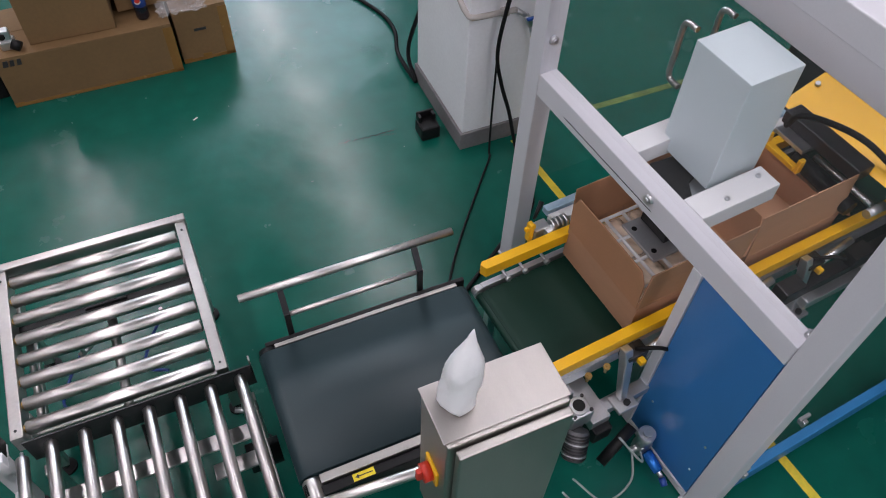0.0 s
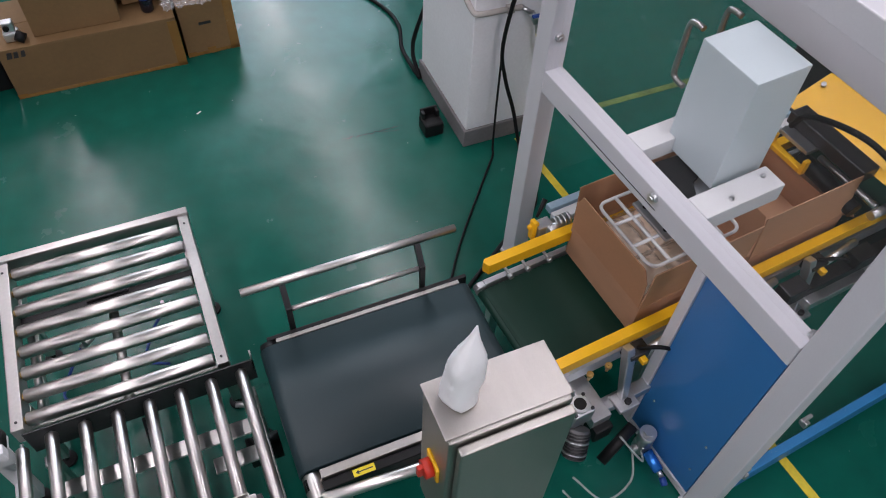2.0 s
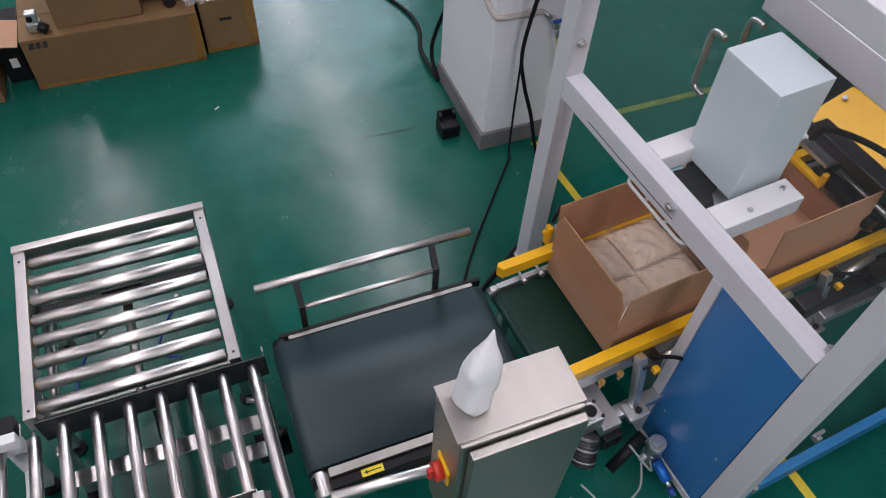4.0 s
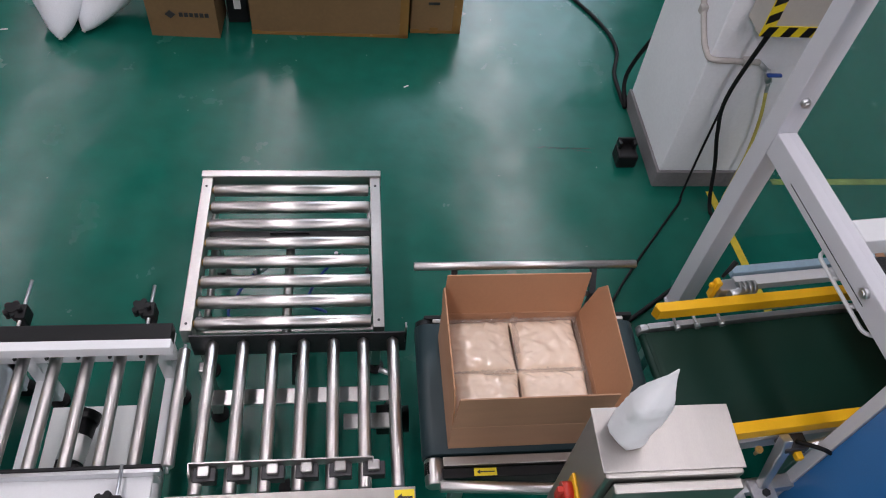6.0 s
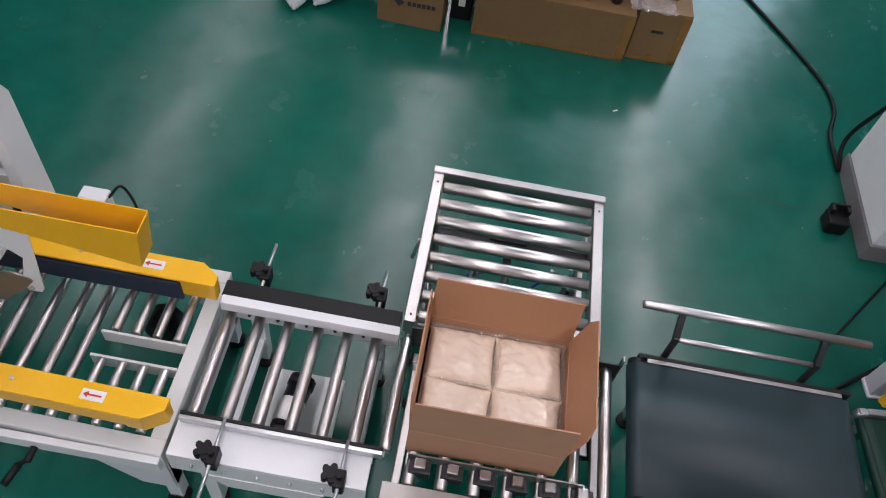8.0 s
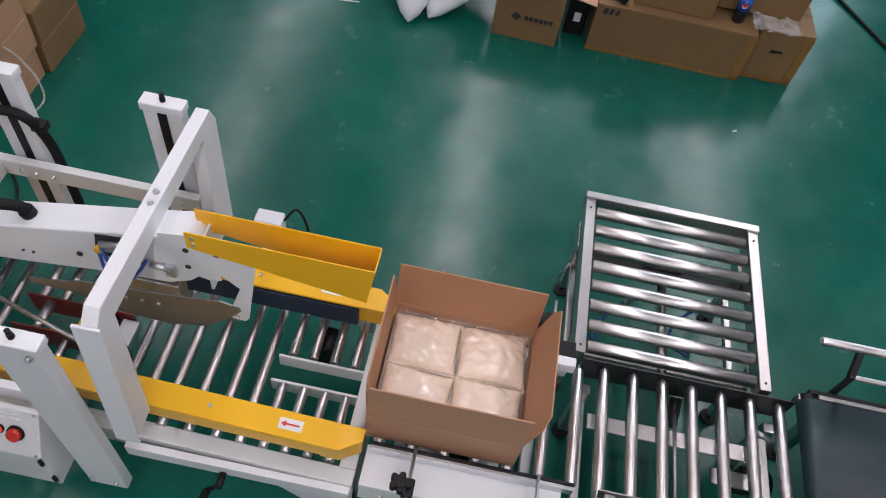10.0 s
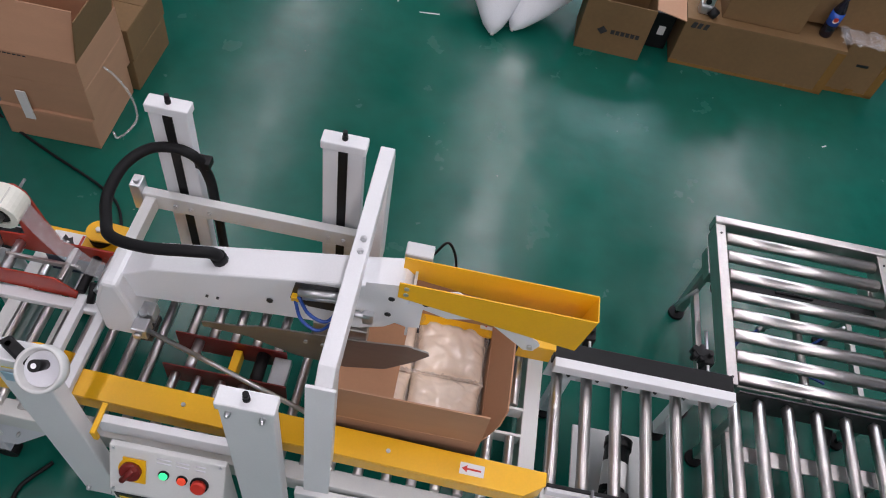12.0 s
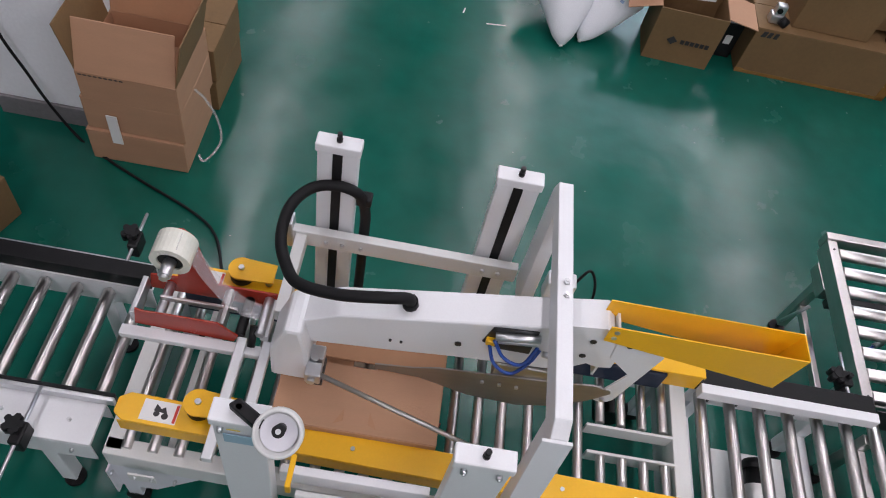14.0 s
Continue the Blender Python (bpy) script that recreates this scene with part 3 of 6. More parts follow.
inf = white_roller_conveyor((-0.91, 1.16, 0), -1.225, -0.585, [-1.192 + 0.1066 * k for k in range(7)], True, 0.928)
part("front_panel", prism([(-1.11, 0.41), (-1.05, 0.33), (-0.78, 0.33), (-0.72, 0.41)], "y", 0.792, 0.798), WHITE, inf)
for x, y0, y1, ys in ((-1.10, 1.43, 1.63, 1.49), (-0.672, 1.43, 1.60, 1.49), (-1.07, 0.66, 0.93, 0.80), (-0.67, 0.66, 0.93, 0.80)):
    part("adjusting_rod", T(((x, y0, 0.575), (x, y1, 0.575)), 0.006, 8), ALU, inf)
    part("clamp", join(B(x - 0.018, x + 0.018, ys - 0.03, ys + 0.03, 0.525, 0.592, 0.006), T(((x, ys, 0.59), (x, ys, 0.615)), 0.009, 8)), BLACK, inf)
    star_knob((x - 0.03, ys + 0.012, 0.575), inf)
for x in (-1.13, -0.66):
    for y in (0.85, 1.44):
        leg(inf, x, y, 0.515, 0.05, WHITE)
    part("side_bar", B(x - 0.02, x + 0.02, 0.88, 1.42, 0.18, 0.22), WHITE, inf)
part("belly_plate", B(-1.06, -0.76, 1.0, 1.30, 0.22, 0.232), CREAM, inf)
mot = part("gear_motor", join(T(((-0.93, 1.03, 0.31), (-0.91, 1.20, 0.31)), 0.045, 18), T(((-0.91, 1.20, 0.31), (-0.905, 1.235, 0.31)), 0.05, 18), B(-0.96, -0.88, 0.975, 1.03, 0.26, 0.36, 0.008)), BLACK, inf, "black gear motor")
part("motor_label", T(((-0.928, 1.05, 0.313), (-0.917, 1.14, 0.313)), 0.0462, 18), PAPER, mot, "white motor data plate")
part("motor_brass", T(((-0.935, 0.985, 0.345), (-0.933, 1.01, 0.345)), 0.02, 10), AMBER, mot)
for k in range(5):
    bolt((-1.15 + 0.1066 * k, 0.793, 0.47), 0.007, "y", inf)
    bolt((-1.14 + 0.1066 * k, 1.384, 0.45), 0.007, "y", inf, 0.012, DARKSTEEL)

out = white_roller_conveyor((-3.6, 1.16, 0), -4.55, -3.115, [-3.15 - 0.1066 * k for k in range(13)], False, 0.992, 0.044)
for x, y0, y1, ys in ((-3.215, 1.44, 1.66, 1.54), (-3.30, 0.64, 0.975, 0.825)):
    part("adjusting_rod", T(((x, y0, 0.575), (x, y1, 0.575)), 0.006, 8), ALU, out)
    part("clamp", join(B(x - 0.018, x + 0.018, ys - 0.035, ys + 0.035, 0.525, 0.592, 0.006), T(((x, ys, 0.59), (x, ys, 0.615)), 0.009, 8)), BLACK, out)
    star_knob((x - 0.02, ys + 0.02, 0.585), out)
for x in (-3.3, -4.4):
    for y in (0.89, 1.42):
        leg(out, x, y, 0.515, 0.05, WHITE)
for k in range(6):
    bolt((-3.18 - 0.15 * k, 0.837, 0.47), 0.007, "y", out)
    bolt((-3.2 - 0.2 * k, 0.906, 0.531), 0.007, "z", out)

# belt conveyor
bc = thing("belt_conveyor", (0.68, 1.19, 0), "belt conveyor with a dark green-grey belt and steel handrail", "belt conveyor")
belt = []
for k in range(9):
    a = math.pi / 2 + math.pi * k / 8
    belt.append((0.305 + 0.042 * math.cos(a), 0.478 + 0.042 * math.sin(a)))
for k in range(9):
    a = -math.pi / 2 + math.pi * k / 8
    belt.append((1.055 + 0.042 * math.cos(a), 0.478 + 0.042 * math.sin(a)))
bm = prism(belt, "y", 0.945, 1.448)
for f in bm.faces:
    f.smooth = len(f.verts) == 4
part("belt", bm, BELT, bc, "dark green-grey rubber belt")
for y0, y1 in ((0.906, 0.938), (1.455, 1.472)):
    part("side_rail", B(0.33, 1.06, y0, y1, 0.44, 0.516, 0.003), SHEET, bc)
part("side_cover", B(0.30, 1.10, 1.474, 1.492, 0.43, 0.512, 0.004), BLACK, bc)
part("side_cover", B(0.30, 1.06, 0.868, 0.902, 0.43, 0.505, 0.004), BLACK, bc)
for y in (0.905, 1.452):
    part("bearing_block", T(((0.30, y - 0.02, 0.482), (0.30, y + 0.02, 0.482)), 0.032, 16), BLACK, bc)
part("roller_end", rod((0.302, 0.85, 0.482), (0.302, 0.94, 0.482), 0.033, 0.004, 18), ROLLER, bc)
part("near_bar", rod((0.315, 0.845, 0.50), (1.02, 0.80, 0.50), 0.02, 0.003, 14), ROLLER, bc)
lab2 = part("arrow_label", B(0.43, 0.505, 0.872, 0.898, 0.5055, 0.5065, 0), HAZARD, bc, "yellow label with a black arrow")
part("arrow", prism([(0.438, 0.885), (0.45, 0.893), (0.45, 0.887), (0.498, 0.887), (0.498, 0.883), (0.45, 0.883), (0.45, 0.877)], "z", 0.5067, 0.5075), INK, lab2)
part("handrail", rod((0.258, 1.58, 0.70), (1.085, 1.58, 0.70), 0.0155, 0.002, 14), STEEL, bc)
part("lower_rail", rod((0.40, 1.52, 0.60), (0.94, 1.52, 0.60), 0.010, 0.002, 12), STEEL, bc)
for x in (0.405, 0.925):
    part("rail_post", join(B(x - 0.011, x + 0.011, 1.505, 1.52, 0.47, 0.62, 0.002), prism([(1.505, 0.61), (1.525, 0.60), (1.588, 0.69), (1.572, 0.70)], "x", x - 0.011, x + 0.011)), DARKSTEEL, bc)
for x in (0.40, 0.98):
    for y in (0.93, 1.46):
        leg(bc, x, y, 0.44, 0.045)

# steel switch cabinet with a wrapped signal lamp
cab = thing("switch_cabinet", (0.74, 0.6, 0), "brushed stainless switch cabinet on a post", "switch cabinet")
part("body", B(0.583, 0.897, 0.534, 0.692, 0.74, 1.356, 0.006), SHEET, cab)
part("lid", B(0.578, 0.902, 0.545, 0.697, 1.356, 1.361, 0.002), SHEET, cab)
dr = part("cabinet_door", B(0.600, 0.893, 0.505, 0.530, 0.76, 1.342, 0.005), SHEET, cab)
part("post", B(0.70, 0.78, 0.58, 0.66, 0.012, 0.74, 0.004), SHEET, cab)
part("base_plate", B(0.62, 0.86, 0.50, 0.74, 0, 0.012, 0.003), SHEET, cab)
sw = part("rotary_switch", B(0.574, 0.583, 0.565, 0.635, 1.06, 1.135, 0.004), YELLOW, cab, "yellow switch plate")
part("switch_knob", join(T(((0.574, 0.60, 1.097), (0.55, 0.60, 1.097)), 0.026, 18), B(0.535, 0.552, 0.592, 0.608, 1.073, 1.121, 0.004)), RED, sw, "red rotary knob")
lamp = thing("signal_lamp", (0.655, 0.645, 1.361), "signal lamp wrapped in a cloudy plastic bag, on the cabinet", "signal lamp")
prof = [(0, 0.040), (0.02, 0.047), (0.06, 0.046), (0.11, 0.044), (0.16, 0.041), (0.20, 0.032), (0.235, 0.021), (0.262, 0.012), (0.285, 0.006), (0.30, 0.002)]
bm = bmesh.new()
rings = []
for k in range(37):
    h = 0.30 * k / 36
    i = max(j for j in range(len(prof) - 1) if prof[j][0] <= h)
    r = prof[i][1] + (prof[i + 1][1] - prof[i][1]) * (h - prof[i][0]) / (prof[i + 1][0] - prof[i][0])
    lean = 0.06 * (h / 0.275) ** 1.5
    ring = []
    for q in range(20):
        a = 2 * math.pi * q / 20
        w = 1 + 0.10 * math.sin(3 * a + h * 18) + 0.14 * noise.noise(Vector((math.cos(a) * 1.6, math.sin(a) * 1.6, h * 14))) + 0.14 * abs(noise.noise(Vector((math.cos(a) * 4, math.sin(a) * 4, h * 40))))
        ring.append(bm.verts.new((0.652 + lean * 0.35 + r * w * math.cos(a), 0.632 + lean * 0.1 + r * 0.88 * w * math.sin(a), 1.363 + h * 0.93)))
    rings.append(ring)
for a, b in zip(rings, rings[1:]):
    for k in range(20):
        f = bm.faces.new((a[k], a[(k + 1) % 20], b[(k + 1) % 20], b[k]))
        f.smooth = True
bm.faces.new(rings[-1])
bm.faces.new(rings[0][::-1])
part("bag", bm, BAG, lamp, "crumpled cloudy plastic bag")
part("lamp_body", T(((0.655, 0.634, 1.361), (0.662, 0.636, 1.50)), 0.024, 16), WHITE, lamp)


# ---- carton sealer ----
seal = thing("carton_sealer", (-2.16, 1.16, 0), "white and yellow carton taping machine with roller bed", "carton sealer")
SX0, SX1 = -3.085, -1.245
front_beam = part("front_beam", B(SX0, SX1, 0.795, 0.850, 0.40, 0.50, 0.004), CREAM, seal)
part("rear_beam", B(SX0, SX1, 1.465, 1.520, 0.40, 0.50, 0.004), CREAM, seal)
part("end_beam", B(SX1 - 0.055, SX1, 0.850, 1.465, 0.40, 0.50, 0.003), CREAM, seal)
part("end_beam", B(SX0, SX0 + 0.055, 0.850, 1.465, 0.40, 0.50, 0.003), CREAM, seal)
for x, s in ((SX1, -1), (SX0, 1)):
    for y in (0.797 if x == SX1 else 0.836, 1.518):
        a = 1 if y < 1 else -1
        part("end_skirt", prism([(x, 0.40), (x + s * 0.30, 0.40), (x + s * 0.12, 0.20), (x, 0.20)], "y", y, y + a * 0.006), GREYPAINT, seal)
        part("leg", B(min(x, x + s * 0.05), max(x, x + s * 0.05), min(y + a * 0.01, y + a * 0.06), max(y + a * 0.01, y + a * 0.06), 0.06, 0.40, 0.003), GREYPAINT, seal)
        part("castor", join(T(((x + s * 0.025, y + a * 0.01, 0.04), (x + s * 0.025, y + a * 0.05, 0.04)), 0.04, 16), T(((x + s * 0.025, y + a * 0.03, 0.05), (x + s * 0.025, y + a * 0.03, 0.075)), 0.012, 8)), RUBBER, seal)
    part("end_plate", B(min(x, x + s * 0.006), max(x, x + s * 0.006), 0.81, 1.50, 0.20, 0.40, 0), GREYPAINT, seal)
BZ = 0.518
for q in (-2.90, -2.78):
    part("stay_bar", B(q - 0.012, q + 0.012, 0.852, 1.463, 0.43, 0.47, 0.003), CREAM, seal)
full = [-3.02 + 0.079 * k for k in range(7)] + [-2.05, -1.97, -1.89, -1.80, -1.71, -1.63]
x = full[0]
ro = part("roller", rod((x, 0.856, BZ - 0.0165), (x, 1.46, BZ - 0.0165), 0.0165, 0.003, 14), ROLLER, seal)
for q in full[1:]:
    share(ro, (q - x, 0, 0))
shorts = [-1.335 - 0.073 * k for k in range(4)]
rf = part("roller", rod((shorts[0], 1.197, BZ - 0.0165), (shorts[0], 1.46, BZ - 0.0165), 0.0165, 0.003, 14), ROLLER, seal)
rn = part("roller", rod((shorts[0], 0.856, BZ - 0.0165), (shorts[0], 1.083, BZ - 0.0165), 0.0165, 0.003, 14), ROLLER, seal)
for q in shorts[1:]:
    share(rf, (q - shorts[0], 0, 0))
    share(rn, (q - shorts[0], 0, 0))
for y in (1.182, 1.088):
    part("channel_bar", B(-1.60, -1.30, y, y + 0.010, 0.44, 0.506, 0.002), CREAM, seal)
mid = [-2.455 + 0.075 * k for k in range(5)]
rm = part("roller", rod((mid[0], 1.215, BZ - 0.0165), (mid[0], 1.46, BZ - 0.0165), 0.0165, 0.003, 14), ROLLER, seal)
rk = part("roller", rod((mid[0], 0.856, BZ - 0.0165), (mid[0], 1.075, BZ - 0.0165), 0.0165, 0.003, 14), ROLLER, seal)
for q in mid[1:]:
    share(rm, (q - mid[0], 0, 0))
    share(rk, (q - mid[0], 0, 0))
lt = part("lower_tape_head", B(-2.50, -2.09, 1.085, 1.090, 0.42, 0.532, 0.001), MAROON, seal, "dark red lower tape head plate")
part("head_plate", B(-2.50, -2.12, 1.205, 1.210, 0.42, 0.532, 0.001), MAROON, lt)
part("head_roller", T(((-2.2, 1.09, 0.49), (-2.2, 1.205, 0.49)), 0.022, 14), BLACK, lt)
part("head_roller", T(((-2.42, 1.09, 0.50), (-2.42, 1.205, 0.50)), 0.018, 14), ALU, lt)
part("head_arm", B(-2.30, -2.27, 1.10, 1.20, 0.44, 0.50, 0.004), YELLOW, lt, "yellow blade cover")
part("head_blade", B(-2.16, -2.10, 1.10, 1.20, 0.47, 0.505, 0.004), ALU, lt)
part("motor", T(((-1.47, 1.30, 0.33), (-1.47, 1.40, 0.33)), 0.055, 18), BLACK, seal)


def side_drive(y_in, y_out):
    """One side belt drive under its yellow guard; y_in faces the cartons."""
    s = 1 if y_out > y_in else -1
    lo, hi = min(y_in, y_out), max(y_in, y_out)
    g = part("belt_guard", prism([(-3.045, lo + 0.02), (-3.015, lo), (-1.30, lo), (-1.235, lo + (0.045 if s < 0 else 0.0)), (-1.235, hi - (0.045 if s > 0 else 0.0)), (-1.30, hi), (-3.015, hi), (-3.045, hi - 0.02)], "z", 0.645, 0.657, 0.003), YELLOW, seal, "yellow belt guard")
    yo = y_out - s * 0.003
    part("guard_lip", B(-3.03, -1.30, min(yo, yo + s * 0.003), max(yo, yo + s * 0.003), 0.585, 0.645, 0), YELLOW, g)
    part("guard_nose", prism([(-1.36, lo + 0.004), (-1.30, lo + 0.004), (-1.238, lo + (0.045 if s < 0 else 0.004)), (-1.238, hi - (0.045 if s > 0 else 0.004)), (-1.30, hi - 0.004), (-1.36, hi - 0.004)], "z", 0.560, 0.645, 0.003), YELLOW, g)
    part("side_belt", B(-2.98, -1.36, min(y_in - s * 0.004, y_in + s * 0.012), max(y_in - s * 0.004, y_in + s * 0.012), 0.535, 0.635, 0.004), mat("navy_belt", (0.012, 0.022, 0.05), 0.5), seal, "dark navy side belt")
    part("belt_frame", B(-2.95, -1.38, lo + 0.03, hi - 0.03, 0.54, 0.63, 0.003), ALU, seal)
    lb = part("direction_label", B(-1.50, -1.425, (lo + hi) / 2 - 0.018, (lo + hi) / 2 + 0.018, 0.6572, 0.658, 0), PAPER, g, "white label with a small red arrow")
    m = (lo + hi) / 2
    part("arrow", prism([(-1.494, m), (-1.478, m + 0.011), (-1.478, m + 0.003), (-1.435, m + 0.003), (-1.435, m - 0.003), (-1.478, m - 0.003), (-1.478, m - 0.011)], "z", 0.6582, 0.6586), RED, lb)
    wl = part("warning_label", B(-2.97, -2.865, m - 0.032, m + 0.032, 0.6572, 0.658, 0), PAPER, g, "white safety pictogram label")
    part("pictogram", join(T(((-2.90, m - 0.012, 0.6582), (-2.90, m - 0.012, 0.6586)), 0.010, 12), T(((-2.925, m - 0.008, 0.6582), (-2.925, m - 0.008, 0.6586)), 0.009, 12), prism([(-2.935, m), (-2.895, m - 0.004), (-2.905, m + 0.016), (-2.915, m + 0.008), (-2.932, m + 0.022)], "z", 0.6582, 0.6586)), INK, wl)
    part("red_band", B(-2.875, -2.867, m - 0.028, m + 0.028, 0.6582, 0.6586, 0), RED, wl)
    bx, by = -2.81, m + 0.03
    ro = part("press_roller_bracket", join(T(((bx, by, 0.70), (bx, by, 0.708)), 0.042, 24), prism([(bx, by - 0.041), (bx + 0.11, by - 0.036), (bx + 0.11, by + 0.034), (bx, by + 0.041)], "z", 0.7005, 0.7075)), YELLOW, seal, "yellow roller bracket")
    part("bracket_post", T(((bx + 0.09, by - 0.01, 0.657), (bx + 0.09, by - 0.01, 0.70)), 0.012, 10), ALU, ro)
    part("press_roller", T(((bx, by, 0.660), (bx, by, 0.70)), 0.038, 20), RUBBER, ro, "black press roller")
    part("bracket_bolt", T(((bx, by, 0.708), (bx, by, 0.718)), 0.010, 6), ALU, ro)
    for q in (-1.72, -2.35):
        part("screw", T(((q, m, 0.657), (q, m, 0.661)), 0.007, 8), ALU, g)


def swing(made, px, py, degrees):
    """Turns parts of the sealer about an upright line through px, py."""
    turn = Matrix.Rotation(radians(degrees), 3, "Z")
    pivot = Vector((px, py, 0)) - Vector(seal.location)
    for ob in made:
        ob.location = pivot + turn @ (Vector(ob.location) - pivot)
        ob.rotation_euler = (0, 0, radians(degrees))


before = set(seal.children)
side_drive(0.945, 0.858)
swing([o for o in seal.children if o not in before], -1.9, 0.90, -1.5)
side_drive(1.350, 1.440)


def mast(x0, x1, y0, y1, z0, z1, slot_y=None):
    p = part("mast", B(x0 + 0.006, x1 - 0.006, y0 + 0.004, y1 - 0.004, z0, z1 - 0.03, 0.004), WHITE, seal, "white mast with a cap")
    part("mast_cap", B(x0, x1, y0, y1, z1 - 0.032, z1, 0.004), WHITE, p)
    xm, ym = (x0 + x1) / 2, (y0 + y1) / 2
    part("cap_pin", join(T(((xm, ym, z1), (xm, ym, z1 + 0.012)), 0.009, 10), T(((xm, ym, z1 + 0.012), (xm, ym, z1 + 0.032)), 0.0075, 8)), BLACK, p)
    if slot_y is not None:
        part("mast_slot", B(xm - 0.014, xm + 0.014, slot_y - 0.003, slot_y + 0.002, z0 + 0.02, z1 - 0.034, 0), BLACK, p, "black guide slot")
    for dx in ((-0.04, 0.04) if slot_y is None else ()):
        bolt((xm + dx, y0 - 0.001, z1 - 0.045), 0.008, "y", p)
        bolt((xm + dx, y0 - 0.001, z0 + 0.06), 0.008, "y", p)


mast(-2.60, -2.47, 1.528, 1.578, 0.26, 1.25, 1.531)
mast(-2.087, -1.952, 1.528, 1.578, 0.26, 1.25, 1.531)
mast(-2.122, -1.982, 0.703, 0.752, 0.26, 1.25)
mast(-2.66, -2.53, 0.715, 0.770, 0.26, 1.23)
swing([front_beam], SX1, 0.82, -1.2)
# lifting frame behind the head
part("lift_beam", B(-2.66, -1.94, 1.485, 1.515, 0.815, 0.885, 0.003), CREAM, seal)
part("lift_cross", B(-2.645, -2.61, 1.20, 1.485, 0.82, 0.875, 0.003), CREAM, seal)
part("lift_clamp", join(B(-2.69, -2.655, 1.48, 1.53, 0.80, 0.92, 0.004), T(((-2.67, 1.5, 0.92), (-2.67, 1.5, 0.935)), 0.01, 8)), ALU, seal)
for q in (-2.55, -2.50, -2.44, -2.05, -2.0):
    bolt((q, 1.484, 0.85), 0.008, "y", seal)
# bridge over the bed
bridge = part("bridge", prism([(1.575, 0.72), (1.575, 1.20), (1.545, 1.262), (0.825, 1.295), (0.788, 1.258), (0.737, 0.70), (0.83, 0.70), (0.862, 1.205), (1.47, 1.205), (1.44, 0.72)], "x", -1.914, -1.872, 0.003), WHITE, seal, "white bridge across the bed")
part("bridge_flange", prism([(0.726, 0.69), (0.735, 0.69), (0.788, 1.262), (0.779, 1.262)], "x", -1.934, -1.862, 0.002), WHITE, bridge)
for y in (1.16, 1.20):
    bolt((-1.89, y, 1.281), 0.009, "z", bridge)
# head arm
prof = [(-2.56, 0.905), (-2.56, 1.01), (-2.45, 1.075), (-2.20, 1.135), (-1.90, 1.205), (-1.765, 1.24), (-1.742, 1.215), (-1.742, 1.085), (-1.80, 1.02), (-1.87, 0.985), (-2.10, 0.965), (-2.30, 0.935)]
head = part("head_arm", prism(prof, "y", 1.105, 1.200, 0.006), WHITE, seal, "white sealing head arm")
part("head_shoe", prism([(-2.625, 0.75), (-2.625, 0.90), (-2.58, 1.03), (-2.535, 1.03), (-2.515, 0.90), (-2.515, 0.75)], "y", 1.06, 1.195, 0.012), WHITE, head)
for x, z in ((-2.12, 1.045), (-1.79, 1.18), (-1.795, 1.10), (-2.30, 1.0), (-2.27, 1.0)):
    part("screw", T(((x, 1.100, z), (x, 1.106, z)), 0.009 if x > -2.2 else 0.004, 10), DARKSTEEL, head)
# dark plate on the uncut arm stands for the shade in its opening
part("window_frame", prism([(-2.062, 1.085), (-2.045, 1.165), (-1.93, 1.180), (-1.93, 1.06), (-2.01, 1.06)], "y", 1.1005, 1.1035), DARKSTEEL, head, "shaded opening in the arm, a dark plate behind a steel cylinder")
part("cylinder", rod((-2.035, 1.094, 1.135), (-1.92, 1.094, 1.155), 0.012, 0.002, 12), ALU, head)
part("cylinder", rod((-2.025, 1.096, 1.112), (-1.92, 1.096, 1.13), 0.009, 0.002, 12), ALU, head)
part("air_hose", T(spline([(-2.045, 1.09, 1.10), (-2.02, 1.06, 1.05), (-1.97, 1.05, 1.03), (-1.93, 1.07, 1.07), (-1.91, 1.095, 1.10)], 6), 0.005, 8), HOSEBLUE, head, "blue air hose")
part("air_hose", T(spline([(-2.035, 1.09, 1.12), (-2.0, 1.065, 1.08), (-1.95, 1.06, 1.07), (-1.92, 1.09, 1.12)], 6), 0.005, 8), HOSEBLUE, head, "blue air hose")
part("fitting", B(-2.055, -2.03, 1.085, 1.104, 1.095, 1.115, 0.003), YELLOW, head)
part("cylinder_bracket", join(B(-1.86, -1.83, 1.085, 1.103, 1.05, 1.10, 0.003), T(((-1.90, 1.09, 1.09), (-1.84, 1.09, 1.085)), 0.009, 8)), ALU, head)
part("end_plate", prism([(1.105, 1.0), (1.105, 1.235), (1.20, 1.235), (1.20, 1.0)], "x", -1.742, -1.735), CREAM, head)
# hose over the head
part("conduit", T(spline([(-2.265, 1.15, 1.125), (-2.275, 1.14, 1.165), (-2.33, 1.12, 1.185), (-2.45, 1.12, 1.16), (-2.56, 1.15, 1.13), (-2.61, 1.22, 1.10), (-2.645, 1.31, 1.09), (-2.645, 1.42, 1.09), (-2.60, 1.49, 1.10), (-2.53, 1.508, 1.11), (-2.465, 1.515, 1.08), (-2.442, 1.53, 0.98), (-2.44, 1.54, 0.85), (-2.44, 1.545, 0.6), (-2.44, 1.545, 0.35)], 8), 0.0165, 12), RUBBER, seal, "thick black flexible conduit")
part("conduit_nut", T(((-2.262, 1.152, 1.11), (-2.268, 1.147, 1.145)), 0.022, 10), BLACK, seal)
part("conduit_clip", join(B(-2.472, -2.425, 1.51, 1.55, 1.03, 1.06, 0.004)), BLACK, seal)
